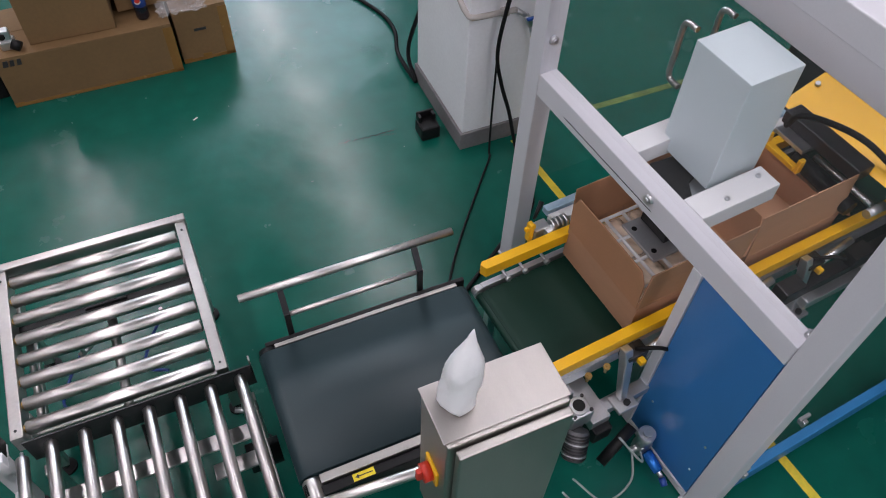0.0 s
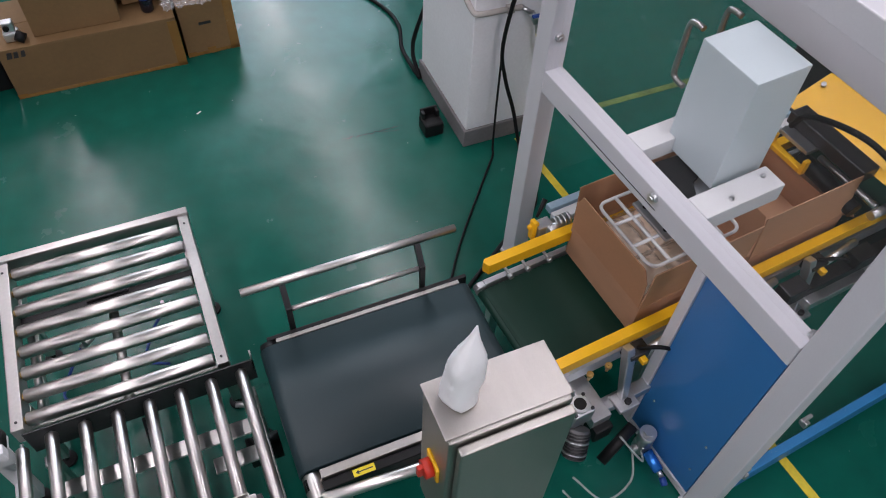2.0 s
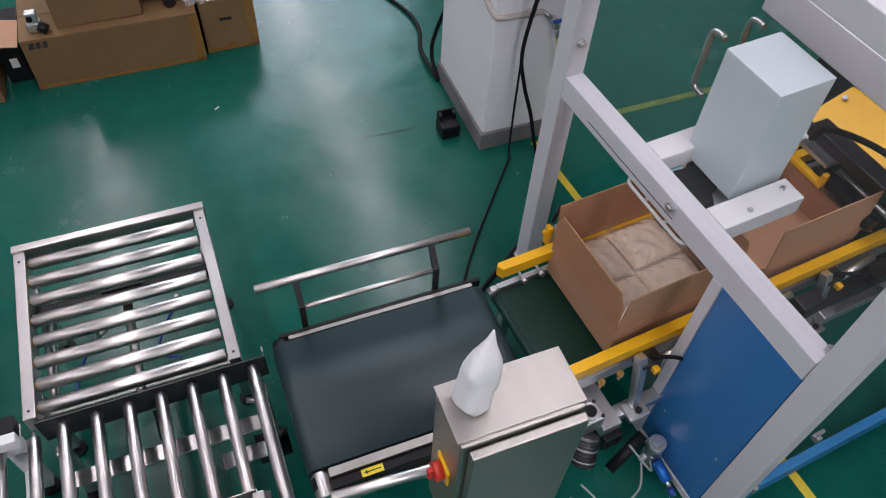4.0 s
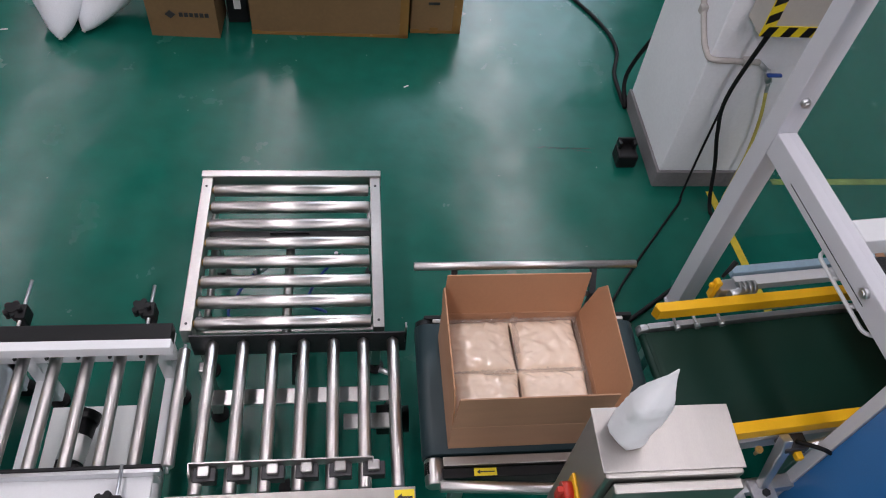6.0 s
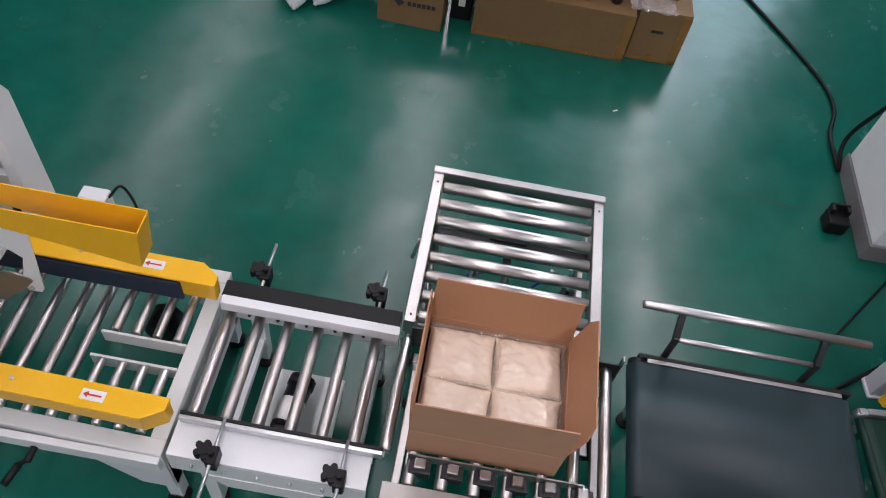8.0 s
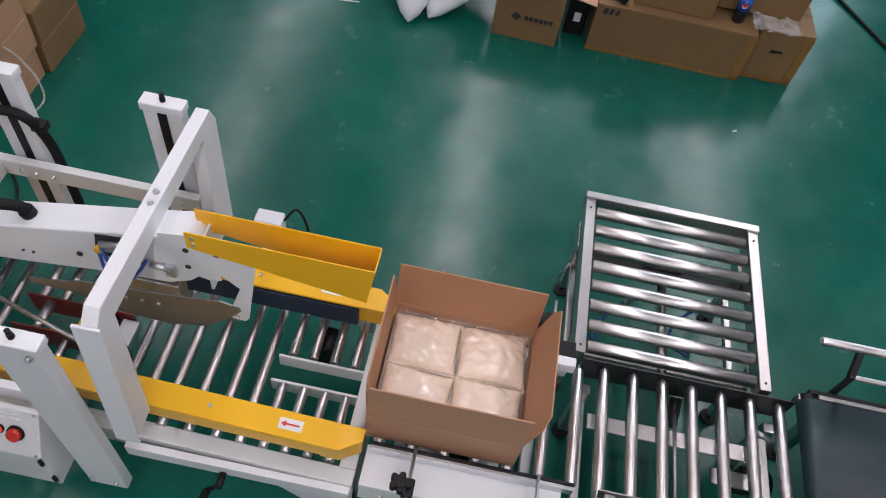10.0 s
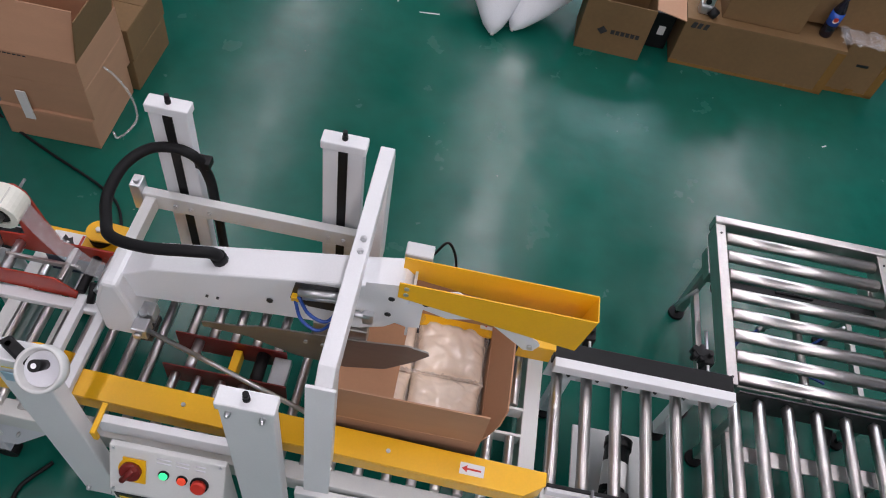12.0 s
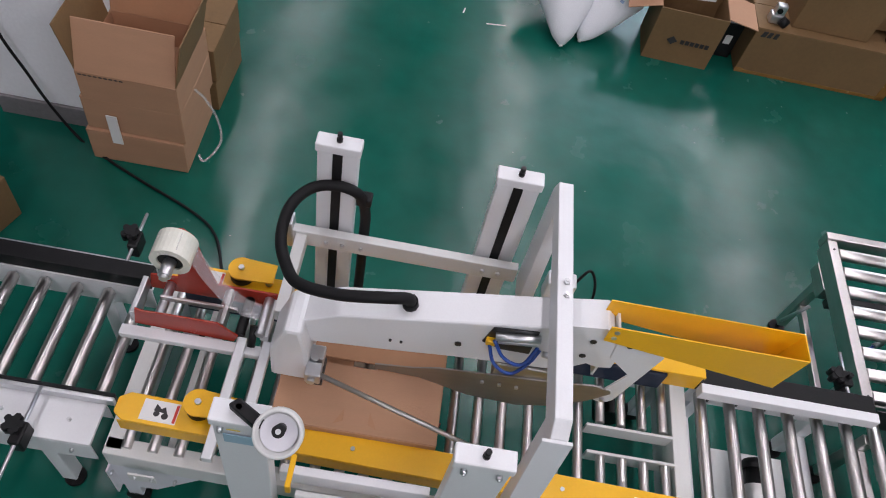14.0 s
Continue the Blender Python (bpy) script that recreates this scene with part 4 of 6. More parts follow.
# tape chute
ch = part("chute", prism([(-1.775, 1.205), (-1.288, 1.126), (-1.27, 1.285), (-1.775, 1.285)], "y", 1.166, 1.169), YELLOW, seal, "open yellow sheet-metal chute")
part("chute_side", prism([(-1.775, 1.215), (-1.288, 1.126), (-1.27, 1.282), (-1.775, 1.282)], "y", 1.090, 1.093), YELLOW, ch)
part("chute_end", prism([(-1.291, 1.126), (-1.288, 1.126), (-1.268, 1.283), (-1.271, 1.283)], "y", 1.093, 1.166), YELLOW, ch)
for q in ((-1.755, 1.262), (-1.755, 1.235)):
    part("chute_screw", T(((q[0], 1.087, q[1]), (q[0], 1.091, q[1])), 0.007, 10), ALU, ch)
# folding blade
bl = part("folding_blade", prism([(-2.33, 0.832), (-2.33, 0.858), (-2.22, 0.875), (-2.15, 0.90), (-1.86, 0.93), (-1.72, 0.955), (-1.665, 0.94), (-1.66, 0.925), (-1.70, 0.87), (-1.78, 0.79), (-1.90, 0.752), (-2.05, 0.765), (-2.20, 0.825)], "y", 1.094, 1.099), BLADE, seal, "polished steel folding blade")
part("blade_block", B(-2.0, -1.845, 1.10, 1.15, 0.885, 0.975, 0.004), SHEET, bl)
for x in (-2.02, -1.97, -1.92):
    part("blade_pin", T(((x, 1.087, 0.87), (x, 1.094, 0.87)), 0.006, 8), ALU, bl)
for pa, pb in (((-2.49, 1.05, 0.83), (-1.93, 0.90, 0.79)), ((-2.49, 1.20, 0.84), (-2.25, 1.25, 0.84))):
    part("flap_rod", T((pa, pb), 0.0075, 10), STEEL, seal, "steel flap folding rod")
part("rod_clamp", join(B(-2.52, -2.475, 1.03, 1.075, 0.80, 0.85, 0.004), T(((-2.50, 1.03, 0.825), (-2.50, 1.02, 0.825)), 0.012, 10)), ALU, seal)
part("rod_clamp", join(B(-2.52, -2.475, 1.085, 1.13, 0.80, 0.85, 0.004), T(((-2.50, 1.085, 0.85), (-2.50, 1.085, 0.865)), 0.012, 10)), ALU, seal)
part("clamp_block", B(-2.515, -2.47, 1.04, 1.12, 0.77, 0.80, 0.004), DARKSTEEL, seal)
# swinging folding lever
part("arm_cheek", prism([(-1.86, 1.235), (-1.775, 1.250), (-1.705, 1.21), (-1.705, 1.06), (-1.74, 1.05), (-1.86, 1.09)], "y", 1.1025, 1.1045), WHITE, head)
LEVER_OUTLINE = [(-1.738, 1.232), (-1.69, 1.250), (-1.597, 1.165), (-1.640, 0.885), (-1.652, 0.866), (-1.690, 0.863), (-1.703, 0.885), (-1.652, 1.045), (-1.725, 1.12)]
lever = part("folding_lever", prism(LEVER_OUTLINE, "y", 1.097, 1.102, 0.0015), WHITE, seal, "white swinging flap lever", (-1.70, 1.10, 1.20))
part("lever_pin", T(((-1.674, 1.088, 0.885), (-1.674, 1.097, 0.885)), 0.007, 10), ALU, lever)
part("lever_pin", T(((-1.70, 1.092, 1.20), (-1.70, 1.097, 1.20)), 0.009, 10), DARKSTEEL, lever)
# sensor box on the far side
sb = part("sensor_box", B(-1.80, -1.70, 1.575, 1.635, 0.60, 0.715, 0.006), WHITE, seal, "white sensor box")
part("sensor_cable", T(spline([(-1.70, 1.61, 0.70), (-1.66, 1.64, 0.74), (-1.62, 1.63, 0.66), (-1.60, 1.60, 0.50)], 6), 0.005, 8), RUBBER, sb)
part("sensor_arm", B(-1.76, -1.74, 1.515, 1.58, 0.45, 0.62, 0.003), CREAM, sb)
# handwheel on the second front mast
hwc, hwd = Vector((-2.50, 0.716, 1.232)), Vector((0.0, -0.5, 0.86)).normalized()
ring = bmesh.new()
prevs = None
for r, h in ((0.030, 0.0), (0.050, 0.004), (0.054, 0.02), (0.054, 0.046), (0.049, 0.050), (0.045, 0.046), (0.043, 0.022), (0.012, 0.018)):
    u = Vector((1, 0, 0))
    v = hwd.cross(u)
    vs = [ring.verts.new(hwc + hwd * h + (u * math.cos(2 * math.pi * k / 28) + v * math.sin(2 * math.pi * k / 28)) * r) for k in range(28)]
    if prevs:
        for k in range(28):
            f = ring.faces.new((prevs[k], prevs[(k + 1) % 28], vs[(k + 1) % 28], vs[k]))
            f.smooth = True
    prevs = vs
hw = part("handwheel", ring, CREAM, seal, "pale cup-shaped handwheel")
part("wheel_hub", T((hwc + hwd * 0.016, hwc + hwd * 0.028), 0.040, 24), GREYPAINT, hw)
part("wheel_handle", T((hwc + hwd * 0.028 + Vector((0.004, 0.012, 0)), hwc + hwd * 0.085 + Vector((0.004, 0.012, 0))), 0.013, 14, (0.011, 0.014)), BLACK, hw)
part("wheel_bolt", T((hwc + hwd * 0.085 + Vector((0.004, 0.012, 0)), hwc + hwd * 0.087 + Vector((0.004, 0.012, 0))), 0.006, 10), ALU, hw)
part("crank", prism([(-2.62, 0.745), (-2.60, 0.765), (-2.53, 0.725), (-2.545, 0.70)], "z", 1.232, 1.262, 0.005), BLACK, seal, "black crank lever")
part("nameplate", B(-2.63, -2.55, 0.712, 0.7145, 1.12, 1.165, 0), BROWNPAPER, seal, "pale blue maker's plate")
part("mark", B(-2.62, -2.59, 0.7135, 0.7146, 1.19, 1.194, 0), HAZARD, seal)
part("clamp_handle", join(B(-2.50, -2.485, 0.72, 0.80, 0.85, 0.86, 0.003), B(-2.50, -2.485, 0.712, 0.725, 0.81, 0.86, 0.003)), YELLOW, seal, "yellow clamp handle")
part("guide_beam", B(-2.53, -2.12, 0.775, 0.80, 0.70, 0.775, 0.003), WHITE, seal)
part("guide_beam", B(-1.98, -1.25, 0.772, 0.797, 0.42, 0.485, 0.003), WHITE, seal)
kn = part("crank_knob", join(T(((-1.66, 0.77, 0.44), (-1.66, 0.72, 0.44)), 0.012, 10), T(((-1.66, 0.73, 0.44), (-1.70, 0.72, 0.40)), 0.008, 8), T(((-1.70, 0.72, 0.40), (-1.72, 0.65, 0.39)), 0.013, 10)), BLACK, seal, "black hand crank")
# upper tape head
th = part("tape_head", prism([(-3.05, 0.75), (-3.036, 0.84), (-3.02, 0.832), (-2.80, 0.835), (-2.742, 0.775), (-2.757, 0.737)], "y", 1.148, 1.154, 0.002), DARKRED, seal, "dark red tape head side plate")
part("head_rail", B(-3.085, -2.66, 1.108, 1.142, 0.725, 0.750, 0.003), WHITE, th)
part("head_plate", prism([(-3.05, 0.735), (-3.04, 0.81), (-2.955, 0.82), (-2.955, 1.03), (-2.938, 1.072), (-2.908, 1.078), (-2.882, 1.05), (-2.864, 0.93), (-2.838, 0.815), (-2.65, 0.818), (-2.65, 0.735)], "y", 1.285, 1.291, 0.001), DARKRED, th, "dark red plate carrying the tape roll")
part("roll_hub", T(((-2.92, 1.29, 1.045), (-2.92, 1.14, 1.045)), 0.012, 12), ALU, th)
rollp = bmesh.new()
for ra, rb, ya, yb in ((0.056, 0.056, 1.195, 1.272), (0.056, 0.036, 1.195, 1.195), (0.036, 0.036, 1.195, 1.272), (0.036, 0.056, 1.272, 1.272)):
    A = [rollp.verts.new((-2.92 + ra * math.cos(2 * math.pi * k / 28), ya, 1.045 + ra * math.sin(2 * math.pi * k / 28))) for k in range(28)]
    C = [rollp.verts.new((-2.92 + rb * math.cos(2 * math.pi * k / 28), yb, 1.045 + rb * math.sin(2 * math.pi * k / 28))) for k in range(28)]
    for k in range(28):
        rollp.faces.new((A[k], A[(k + 1) % 28], C[(k + 1) % 28], C[k]))
part("tape_roll", rollp, TAPEROLL, th, "roll of clear packing tape")
film = bmesh.new()
web = [(-2.90, 1.10), (-2.868, 1.05), (-2.84, 0.96), (-2.80, 0.87), (-2.74, 0.80), (-2.69, 0.785)]
pairs = [(film.verts.new((q, 1.205, w)), film.verts.new((q, 1.262, w))) for q, w in web]
for pa, pb in zip(pairs, pairs[1:]):
    film.faces.new((pa[0], pb[0], pb[1], pa[1]))
part("tape_web", film, CLEARFILM, th, "clear tape running down from the roll")
part("tape_core", T(((-2.92, 1.20, 1.045), (-2.92, 1.27, 1.045)), 0.0345, 20), BLACK, th)
part("hub_spring", T(((-2.92, 1.20, 1.045), (-2.92, 1.15, 1.045)), 0.018, 12), ALU, th)
part("end_bar", B(-3.062, -3.045, 1.155, 1.284, 0.75, 0.80, 0.003), ALU, th)
for x, z in ((-2.98, 0.78), (-2.80, 0.79), (-2.74, 0.77), (-2.68, 0.79)):
    part("tape_roller", rod((x, 1.155, z), (x, 1.284, z), 0.015, 0.002, 14), ALU if x != -2.74 else BLACK, th)
part("swing_arm", B(-2.99, -2.76, 1.215, 1.225, 0.79, 0.812, 0.003), STEEL, th)
part("swing_arm", B(-2.80, -2.785, 1.16, 1.28, 0.80, 0.818, 0.003), STEEL, th)
for x in (-2.73, -2.655):
    part("carrier_bar", B(x - 0.014, x + 0.014, 0.78, 1.155, 0.735, 0.765, 0.003), WHITE, seal)
part("carrier_bar", B(-2.68, -2.655, 1.155, 1.30, 0.76, 0.79, 0.003), WHITE, seal)
part("spring_post", T(((-2.70, 1.13, 0.76), (-2.70, 1.18, 0.80)), 0.012, 10), BLACK, seal)
# front control box
cb = part("control_box", prism([(0.745, 0.38), (0.745, 0.745), (0.728, 0.750), (0.648, 0.602), (0.648, 0.38)], "x", -2.478, -2.150, 0.004), CREAM, seal, "white sloping control box")


def on_panel(u, v, h):
    """A point on the sloping panel: u along it, v up the slope from 0 to 1, h off it."""
    y, z = 0.648 + 0.080 * v, 0.602 + 0.148 * v
    return Vector((u, y - 0.88 * h, z + 0.475 * h))


def button(u, v, r, h, material, label, name="button"):
    part("bezel", T((on_panel(u, v, 0), on_panel(u, v, 0.006)), r * 1.25, 20), BLACK if "knob" not in name else YELLOW, cb)
    return part(name, T((on_panel(u, v, 0.004), on_panel(u, v, h * 0.9), on_panel(u, v, h)), r, 20, (r, r, r * 0.85)), material, cb, label)


plate = bmesh.new()
q = [on_panel(-2.437, 0.30, 0.002), on_panel(-2.372, 0.30, 0.002), on_panel(-2.372, 0.80, 0.002), on_panel(-2.437, 0.80, 0.002)]
q2 = [p + Vector((0, -0.88, 0.475)) * 0.004 for p in q]
va, vb = [plate.verts.new(p) for p in q], [plate.verts.new(p) for p in q2]
plate.faces.new(vb)
for k in range(4):
    plate.faces.new((va[k], va[(k + 1) % 4], vb[(k + 1) % 4], vb[k]))
part("switch_plate", plate, YELLOW, cb, "yellow switch plate")
kb = button(-2.412, 0.56, 0.030, 0.022, MAROON, "dark red rotary switch", "switch_knob")
part("knob_grip", T((on_panel(-2.43, 0.42, 0.028), on_panel(-2.395, 0.72, 0.028)), 0.009, 8), MAROON, kb)
button(-2.322, 0.56, 0.0125, 0.010, GREENLENS, "lit green pilot light", "pilot_light")
button(-2.270, 0.53, 0.0125, 0.012, REDLENS, "red push button", "push_button")
button(-2.220, 0.50, 0.021, 0.022, RED, "red stop button", "stop_button")
for u, w in ((-2.322, 0.02), (-2.27, 0.018), (-2.22, 0.014)):
    for v in (0.80, 0.88):
        part("caption_bar", T((on_panel(u - w, v, 0.001), on_panel(u + w, v, 0.001)), 0.002, 6), GREYPAINT, cb)
for u, v in ((-2.465, 0.06), (-2.465, 0.94), (-2.165, 0.06), (-2.165, 0.94)):
    part("screw", T((on_panel(u, v, 0), on_panel(u, v, 0.003)), 0.005, 8), ALU, cb)
part("rating_plate", B(-2.465, -2.36, 0.6455, 0.6478, 0.545, 0.59, 0), BLACK, cb, "dark rating plate")
part("rating_band", B(-2.455, -2.40, 0.645, 0.6456, 0.55, 0.565, 0), HAZARD, cb)
for z in (0.58, 0.44):
    part("hinge", T(((-2.148, 0.64, z), (-2.148, 0.64, z + 0.03)), 0.007, 8), BLACK, cb)
part("gland", join(T(((-2.62, 0.80, 0.42), (-2.60, 0.77, 0.38)), 0.014, 10), T(((-2.60, 0.77, 0.38), (-2.56, 0.77, 0.34)), 0.01, 10)), ALU, seal)
part("red_hose", T(spline([(-2.60, 0.78, 0.40), (-2.55, 0.76, 0.38), (-2.50, 0.76, 0.36)], 5), 0.006, 8), RED, seal)
part("fixing_plate", B(-3.0, -2.92, 0.792, 0.797, 0.42, 0.47, 0), CREAM, seal)
for q in (-3.05, -2.98, -2.93, -2.86, -1.40, -1.30):
    bolt((q, 0.794, 0.45), 0.006, "y", seal)


# ---- case packer, turned a little to the line ----
PK = Vector((1.51, 1.842, 0))
pk = thing("case_packer", PK, "grey framed case packing machine with blue panel and glazing", "packing machine")
pk.rotation_euler = (0, 0, radians(5.1))


def G(u0, u1, v0, v1, z0, z1, bevel=0.003):
    """A box in the packer's own directions."""
    return B(PK.x + u0, PK.x + u1, PK.y + v0, PK.y + v1, z0, z1, bevel)


def g(u, v, z):
    return (PK.x + u, PK.y + v, z)


for v0, v1 in ((-0.04, 0.045), (-1.437, -1.345)):
    part("frame_post", G(0, 0.082, v0, v1, 0.01, 2.05, 0.004), GREYPAINT, pk)
    part("foot_plate", G(-0.012, 0.094, v0 - 0.012, v1 + 0.012, 0, 0.012), GREYPAINT, pk)
part("cross_beam", G(0.0, 0.075, -1.343, -0.042, 1.062, 1.160, 0.004), GREYPAINT, pk)
part("beam_seam", G(-0.002, 0, -0.72, -0.22, 1.092, 1.094, 0), DARKSTEEL, pk)
part("cross_beam", G(0.9, 0.978, -1.343, -0.042, 1.21, 1.36, 0.004), GREYPAINT, pk)
for v in (-1.437, -0.04):
    part("top_rail", G(0.084, 0.898, v + 0.005, v + 0.08, 1.97, 2.05, 0.004), GREYPAINT, pk)
part("top_rail", G(0.0, 0.08, -1.343, -0.042, 1.97, 2.05, 0.004), GREYPAINT, pk)
part("panel_stile", G(0, 0.05, -0.988, -0.945, 0.01, 1.060, 0.003), GREYPAINT, pk)
part("panel_sill", G(0, 0.05, -1.343, -0.99, 0.01, 0.05, 0.003), GREYPAINT, pk)
bp = part("blue_panel", G(0.006, 0.022, -1.341, -0.990, 0.052, 1.058, 0.003), BLUEPANEL, pk, "blue painted sheet panel")
for v, z in ((-1.30, 0.4), (-1.30, 0.2), (-1.04, 0.3)):
    part("panel_screw", T((g(0.002, v, z), g(0.006, v, z)), 0.005, 8), ALU, bp)
for v0, v1, u1 in ((-0.53, -0.442, 0.30), (-0.86, -0.765, 0.405)):
    part("bracket_arm", G(0.077, u1, v0, v1, 1.085, 1.160, 0.004), WHITE, pk)
bolt(g(-0.004, -0.70, 1.135), 0.019, "x", pk, 0.02)
bolt(g(0.035, -0.045, 1.30), 0.018, "y", pk, 0.022)
bolt(g(0.06, -1.33, 1.165), 0.017, "z", pk, 0.02)
bolt(g(0.20, -0.83, 1.163), 0.009, "z", pk)
bolt(g(0.36, -0.80, 1.163), 0.009, "z", pk)
hd = part("drive_housing", G(0.215, 0.430, -0.735, -0.495, 1.105, 1.545, 0.003), mat("pale_blue_white", (0.62, 0.71, 0.75), 0.42, var=0.04), pk, "pale tall sheet-metal housing")
part("carriage", G(0.14, 0.40, -0.75, -0.54, 1.03, 1.08, 0.004), ALU, pk)
part("carriage_plate", prism([(PK.x + 0.10, PK.y - 0.73), (PK.x + 0.15, PK.y - 0.75), (PK.x + 0.19, PK.y - 0.68), (PK.x + 0.24, PK.y - 0.66), (PK.x + 0.24, PK.y - 0.56), (PK.x + 0.13, PK.y - 0.55)], "z", 1.082, 1.10), BLACK, pk)
# glazing
for nm in (G(0.036, 0.042, -1.343, -0.042, 1.165, 1.965, 0), G(0.09, 0.895, -1.395, -1.389, 0.16, 1.965, 0), G(0.09, 0.895, 0.0, 0.006, 0.50, 1.965, 0), G(0.986, 2.2, 0.0, 0.006, 0.50, 1.965, 0)):
    part("pane", nm, GLASS, pk, "clear glazing")
part("blue_rail", G(0.083, 2.2, -1.412, -1.375, 0.05, 0.16, 0.003), PALEBLUE, pk, "blue lower rail")
part("blue_rail", G(0.083, 2.2, -0.145, -0.108, 0.42, 0.455, 0.003), mat("pale_rail", (0.35, 0.50, 0.62), 0.4), pk, "pale blue rail")
part("white_rail", G(0.083, 2.2, -0.20, -0.150, 0.40, 0.44, 0.003), WHITE, pk)
for u in (0.81, 1.015):
    part("door_handle", T(spline([g(u, -0.01, 0.77), g(u, 0.04, 0.772), g(u, 0.065, 0.80), g(u, 0.065, 0.92), g(u, 0.065, 1.04), g(u, 0.04, 1.068), g(u, -0.01, 1.07)], 5), 0.014, 12), STEEL, pk, "chrome bow handle")
for u, z in ((0.22, 0.62), (0.10, 0.30)):
    part("latch", join(G(u, u + 0.05, -1.425, -1.412, z, z + 0.016, 0.003), G(u + 0.015, u + 0.035, -1.437, -1.412, z - 0.03, z, 0.003)), ALU, pk)
# inner belt and rails
b2 = []
for k in range(9):
    a = math.pi / 2 + math.pi * k / 8
    b2.append((PK.x - 0.39 + 0.03 * math.cos(a), 0.478 + 0.03 * math.sin(a)))
b2 += [(PK.x + 2.2, 0.448), (PK.x + 2.2, 0.508)]
bm = prism(b2, "y", PK.y - 0.845, PK.y - 0.412)
part("belt", bm, GREENBELT, pk, "dark green conveyor belt")
part("nose_roller", rod(g(-0.412, -0.86, 0.478), g(-0.412, -0.395, 0.478), 0.019, 0.003, 16), GREENBELT, pk)
for v in (-0.872, -0.392):
    part("belt_rail", G(-0.40, 2.2, v - 0.012, v + 0.012, 0.46, 0.525, 0.003), ALU, pk)
    part("belt_bearing", join(T((g(-0.415, v - 0.014, 0.495), g(-0.415, v + 0.014, 0.495)), 0.024, 14), G(-0.43, -0.37, v - 0.01, v + 0.01, 0.46, 0.52, 0.004)), ALU, pk)
yr = part("guide_rail", prism([(PK.x - 0.412, PK.y - 0.385), (PK.x - 0.40, PK.y - 0.412), (PK.x + 0.5, PK.y - 0.412), (PK.x + 2.2, PK.y - 0.412), (PK.x + 2.2, PK.y - 0.372), (PK.x - 0.40, PK.y - 0.372)], "z", 0.60, 0.655, 0.003), YELLOW, pk, "yellow guide rail")
yr2 = part("guide_rail", G(-0.41, 2.2, -0.900, -0.860, 0.60, 0.655, 0.003), YELLOW, pk, "yellow guide rail")
for u in (-0.30, -0.22, -0.12):
    part("rail_stud", join(T((g(u, -0.417, 0.545), g(u, -0.36, 0.545)), 0.006, 8), T((g(u, -0.432, 0.545), g(u, -0.417, 0.545)), 0.012, 10)), ALU, pk)
for u in (-0.28, -0.20):
    part("rail_stud", join(T((g(u, -0.93, 0.53), g(u, -0.93, 0.58)), 0.006, 8), T((g(u, -0.93, 0.56), g(u, -0.93, 0.572)), 0.013, 10)), AMBER, pk)
# rail adjusters
part("adjuster_block", join(G(-0.14, -0.07, -0.35, -0.30, 0.60, 0.66, 0.006), T((g(-0.10, -0.36, 0.64), g(-0.02, -0.34, 0.64)), 0.018, 10)), ALU, pk)
part("adjuster_post", join(G(-0.165, -0.145, -0.345, -0.315, 0.60, 0.70, 0.004), G(-0.18, -0.13, -0.335, -0.32, 0.66, 0.68, 0.004)), YELLOW, pk, "yellow adjuster post")
part("lever", T((g(-0.13, -0.31, 0.69), g(-0.08, -0.28, 0.74)), 0.009, 8, (0.006, 0.011)), BLACK, pk, "black clamp lever")
for k in range(4):
    part("spring_ring", T((g(-0.06 + 0.02 * k, -0.335, 0.64), g(-0.048 + 0.02 * k, -0.335, 0.64)), 0.026, 12), ALU, pk)
part("adjuster_bar", G(0.05, 0.5, -0.36, -0.33, 0.50, 0.53, 0.003), ALU, pk)
for u in (-0.03, 0.42, 0.85):
    part("adjuster_arm", prism([(PK.y - 1.0, 0.36), (PK.y - 0.97, 0.36), (PK.y - 0.915, 0.58), (PK.y - 0.905, 0.62), (PK.y - 0.94, 0.63), (PK.y - 0.96, 0.58)], "x", PK.x + u - 0.11, PK.x + u - 0.075, 0.005), ALU, pk)
    part("adjuster_foot", G(u - 0.14, u - 0.05, -1.04, -0.96, 0.34, 0.36, 0.004), ALU, pk)
    part("foot_bolt", T((g(u - 0.09, -1.015, 0.36), g(u - 0.09, -1.015, 0.372)), 0.014, 6), DARKSTEEL, pk)
    part("clamp_block", G(u - 0.10, u - 0.01, -0.96, -0.90, 0.555, 0.60, 0.006), DARKSTEEL, pk)
    part("clamp_tip", G(u - 0.06, u - 0.035, -0.985, -0.955, 0.56, 0.585, 0.004), YELLOW, pk)
    part("adjuster_rod", T((g(u - 0.02, -0.94, 0.56), g(u + 0.16, -0.93, 0.60)), 0.016, 10), ALU, pk)
    part("air_hose", T(spline([g(u - 0.05, -0.93, 0.60), g(u + 0.0, -0.98, 0.64), g(u + 0.06, -0.99, 0.60), g(u + 0.10, -0.95, 0.57)], 6), 0.008, 8), RUBBER, pk)
part("lower_beam", G(-0.35, 2.2, -1.0, -0.95, 0.30, 0.345, 0.003), ALU, pk)
part("lower_beam", G(-0.30, -0.22, -1.04, -0.36, 0.34, 0.40, 0.003), ALU, pk)
part("mechanism_rail", G(0.14, 1.6, -0.99, -0.93, 0.44, 0.49, 0.003), DARKSTEEL, pk)
for u in (0.3, 0.62, 1.0):
    part("valve_block", G(u, u + 0.11, -1.0, -0.93, 0.49, 0.55, 0.005), DARKSTEEL, pk)
    part("valve_block", G(u + 0.13, u + 0.20, -1.03, -0.97, 0.40, 0.45, 0.005), ALU, pk)
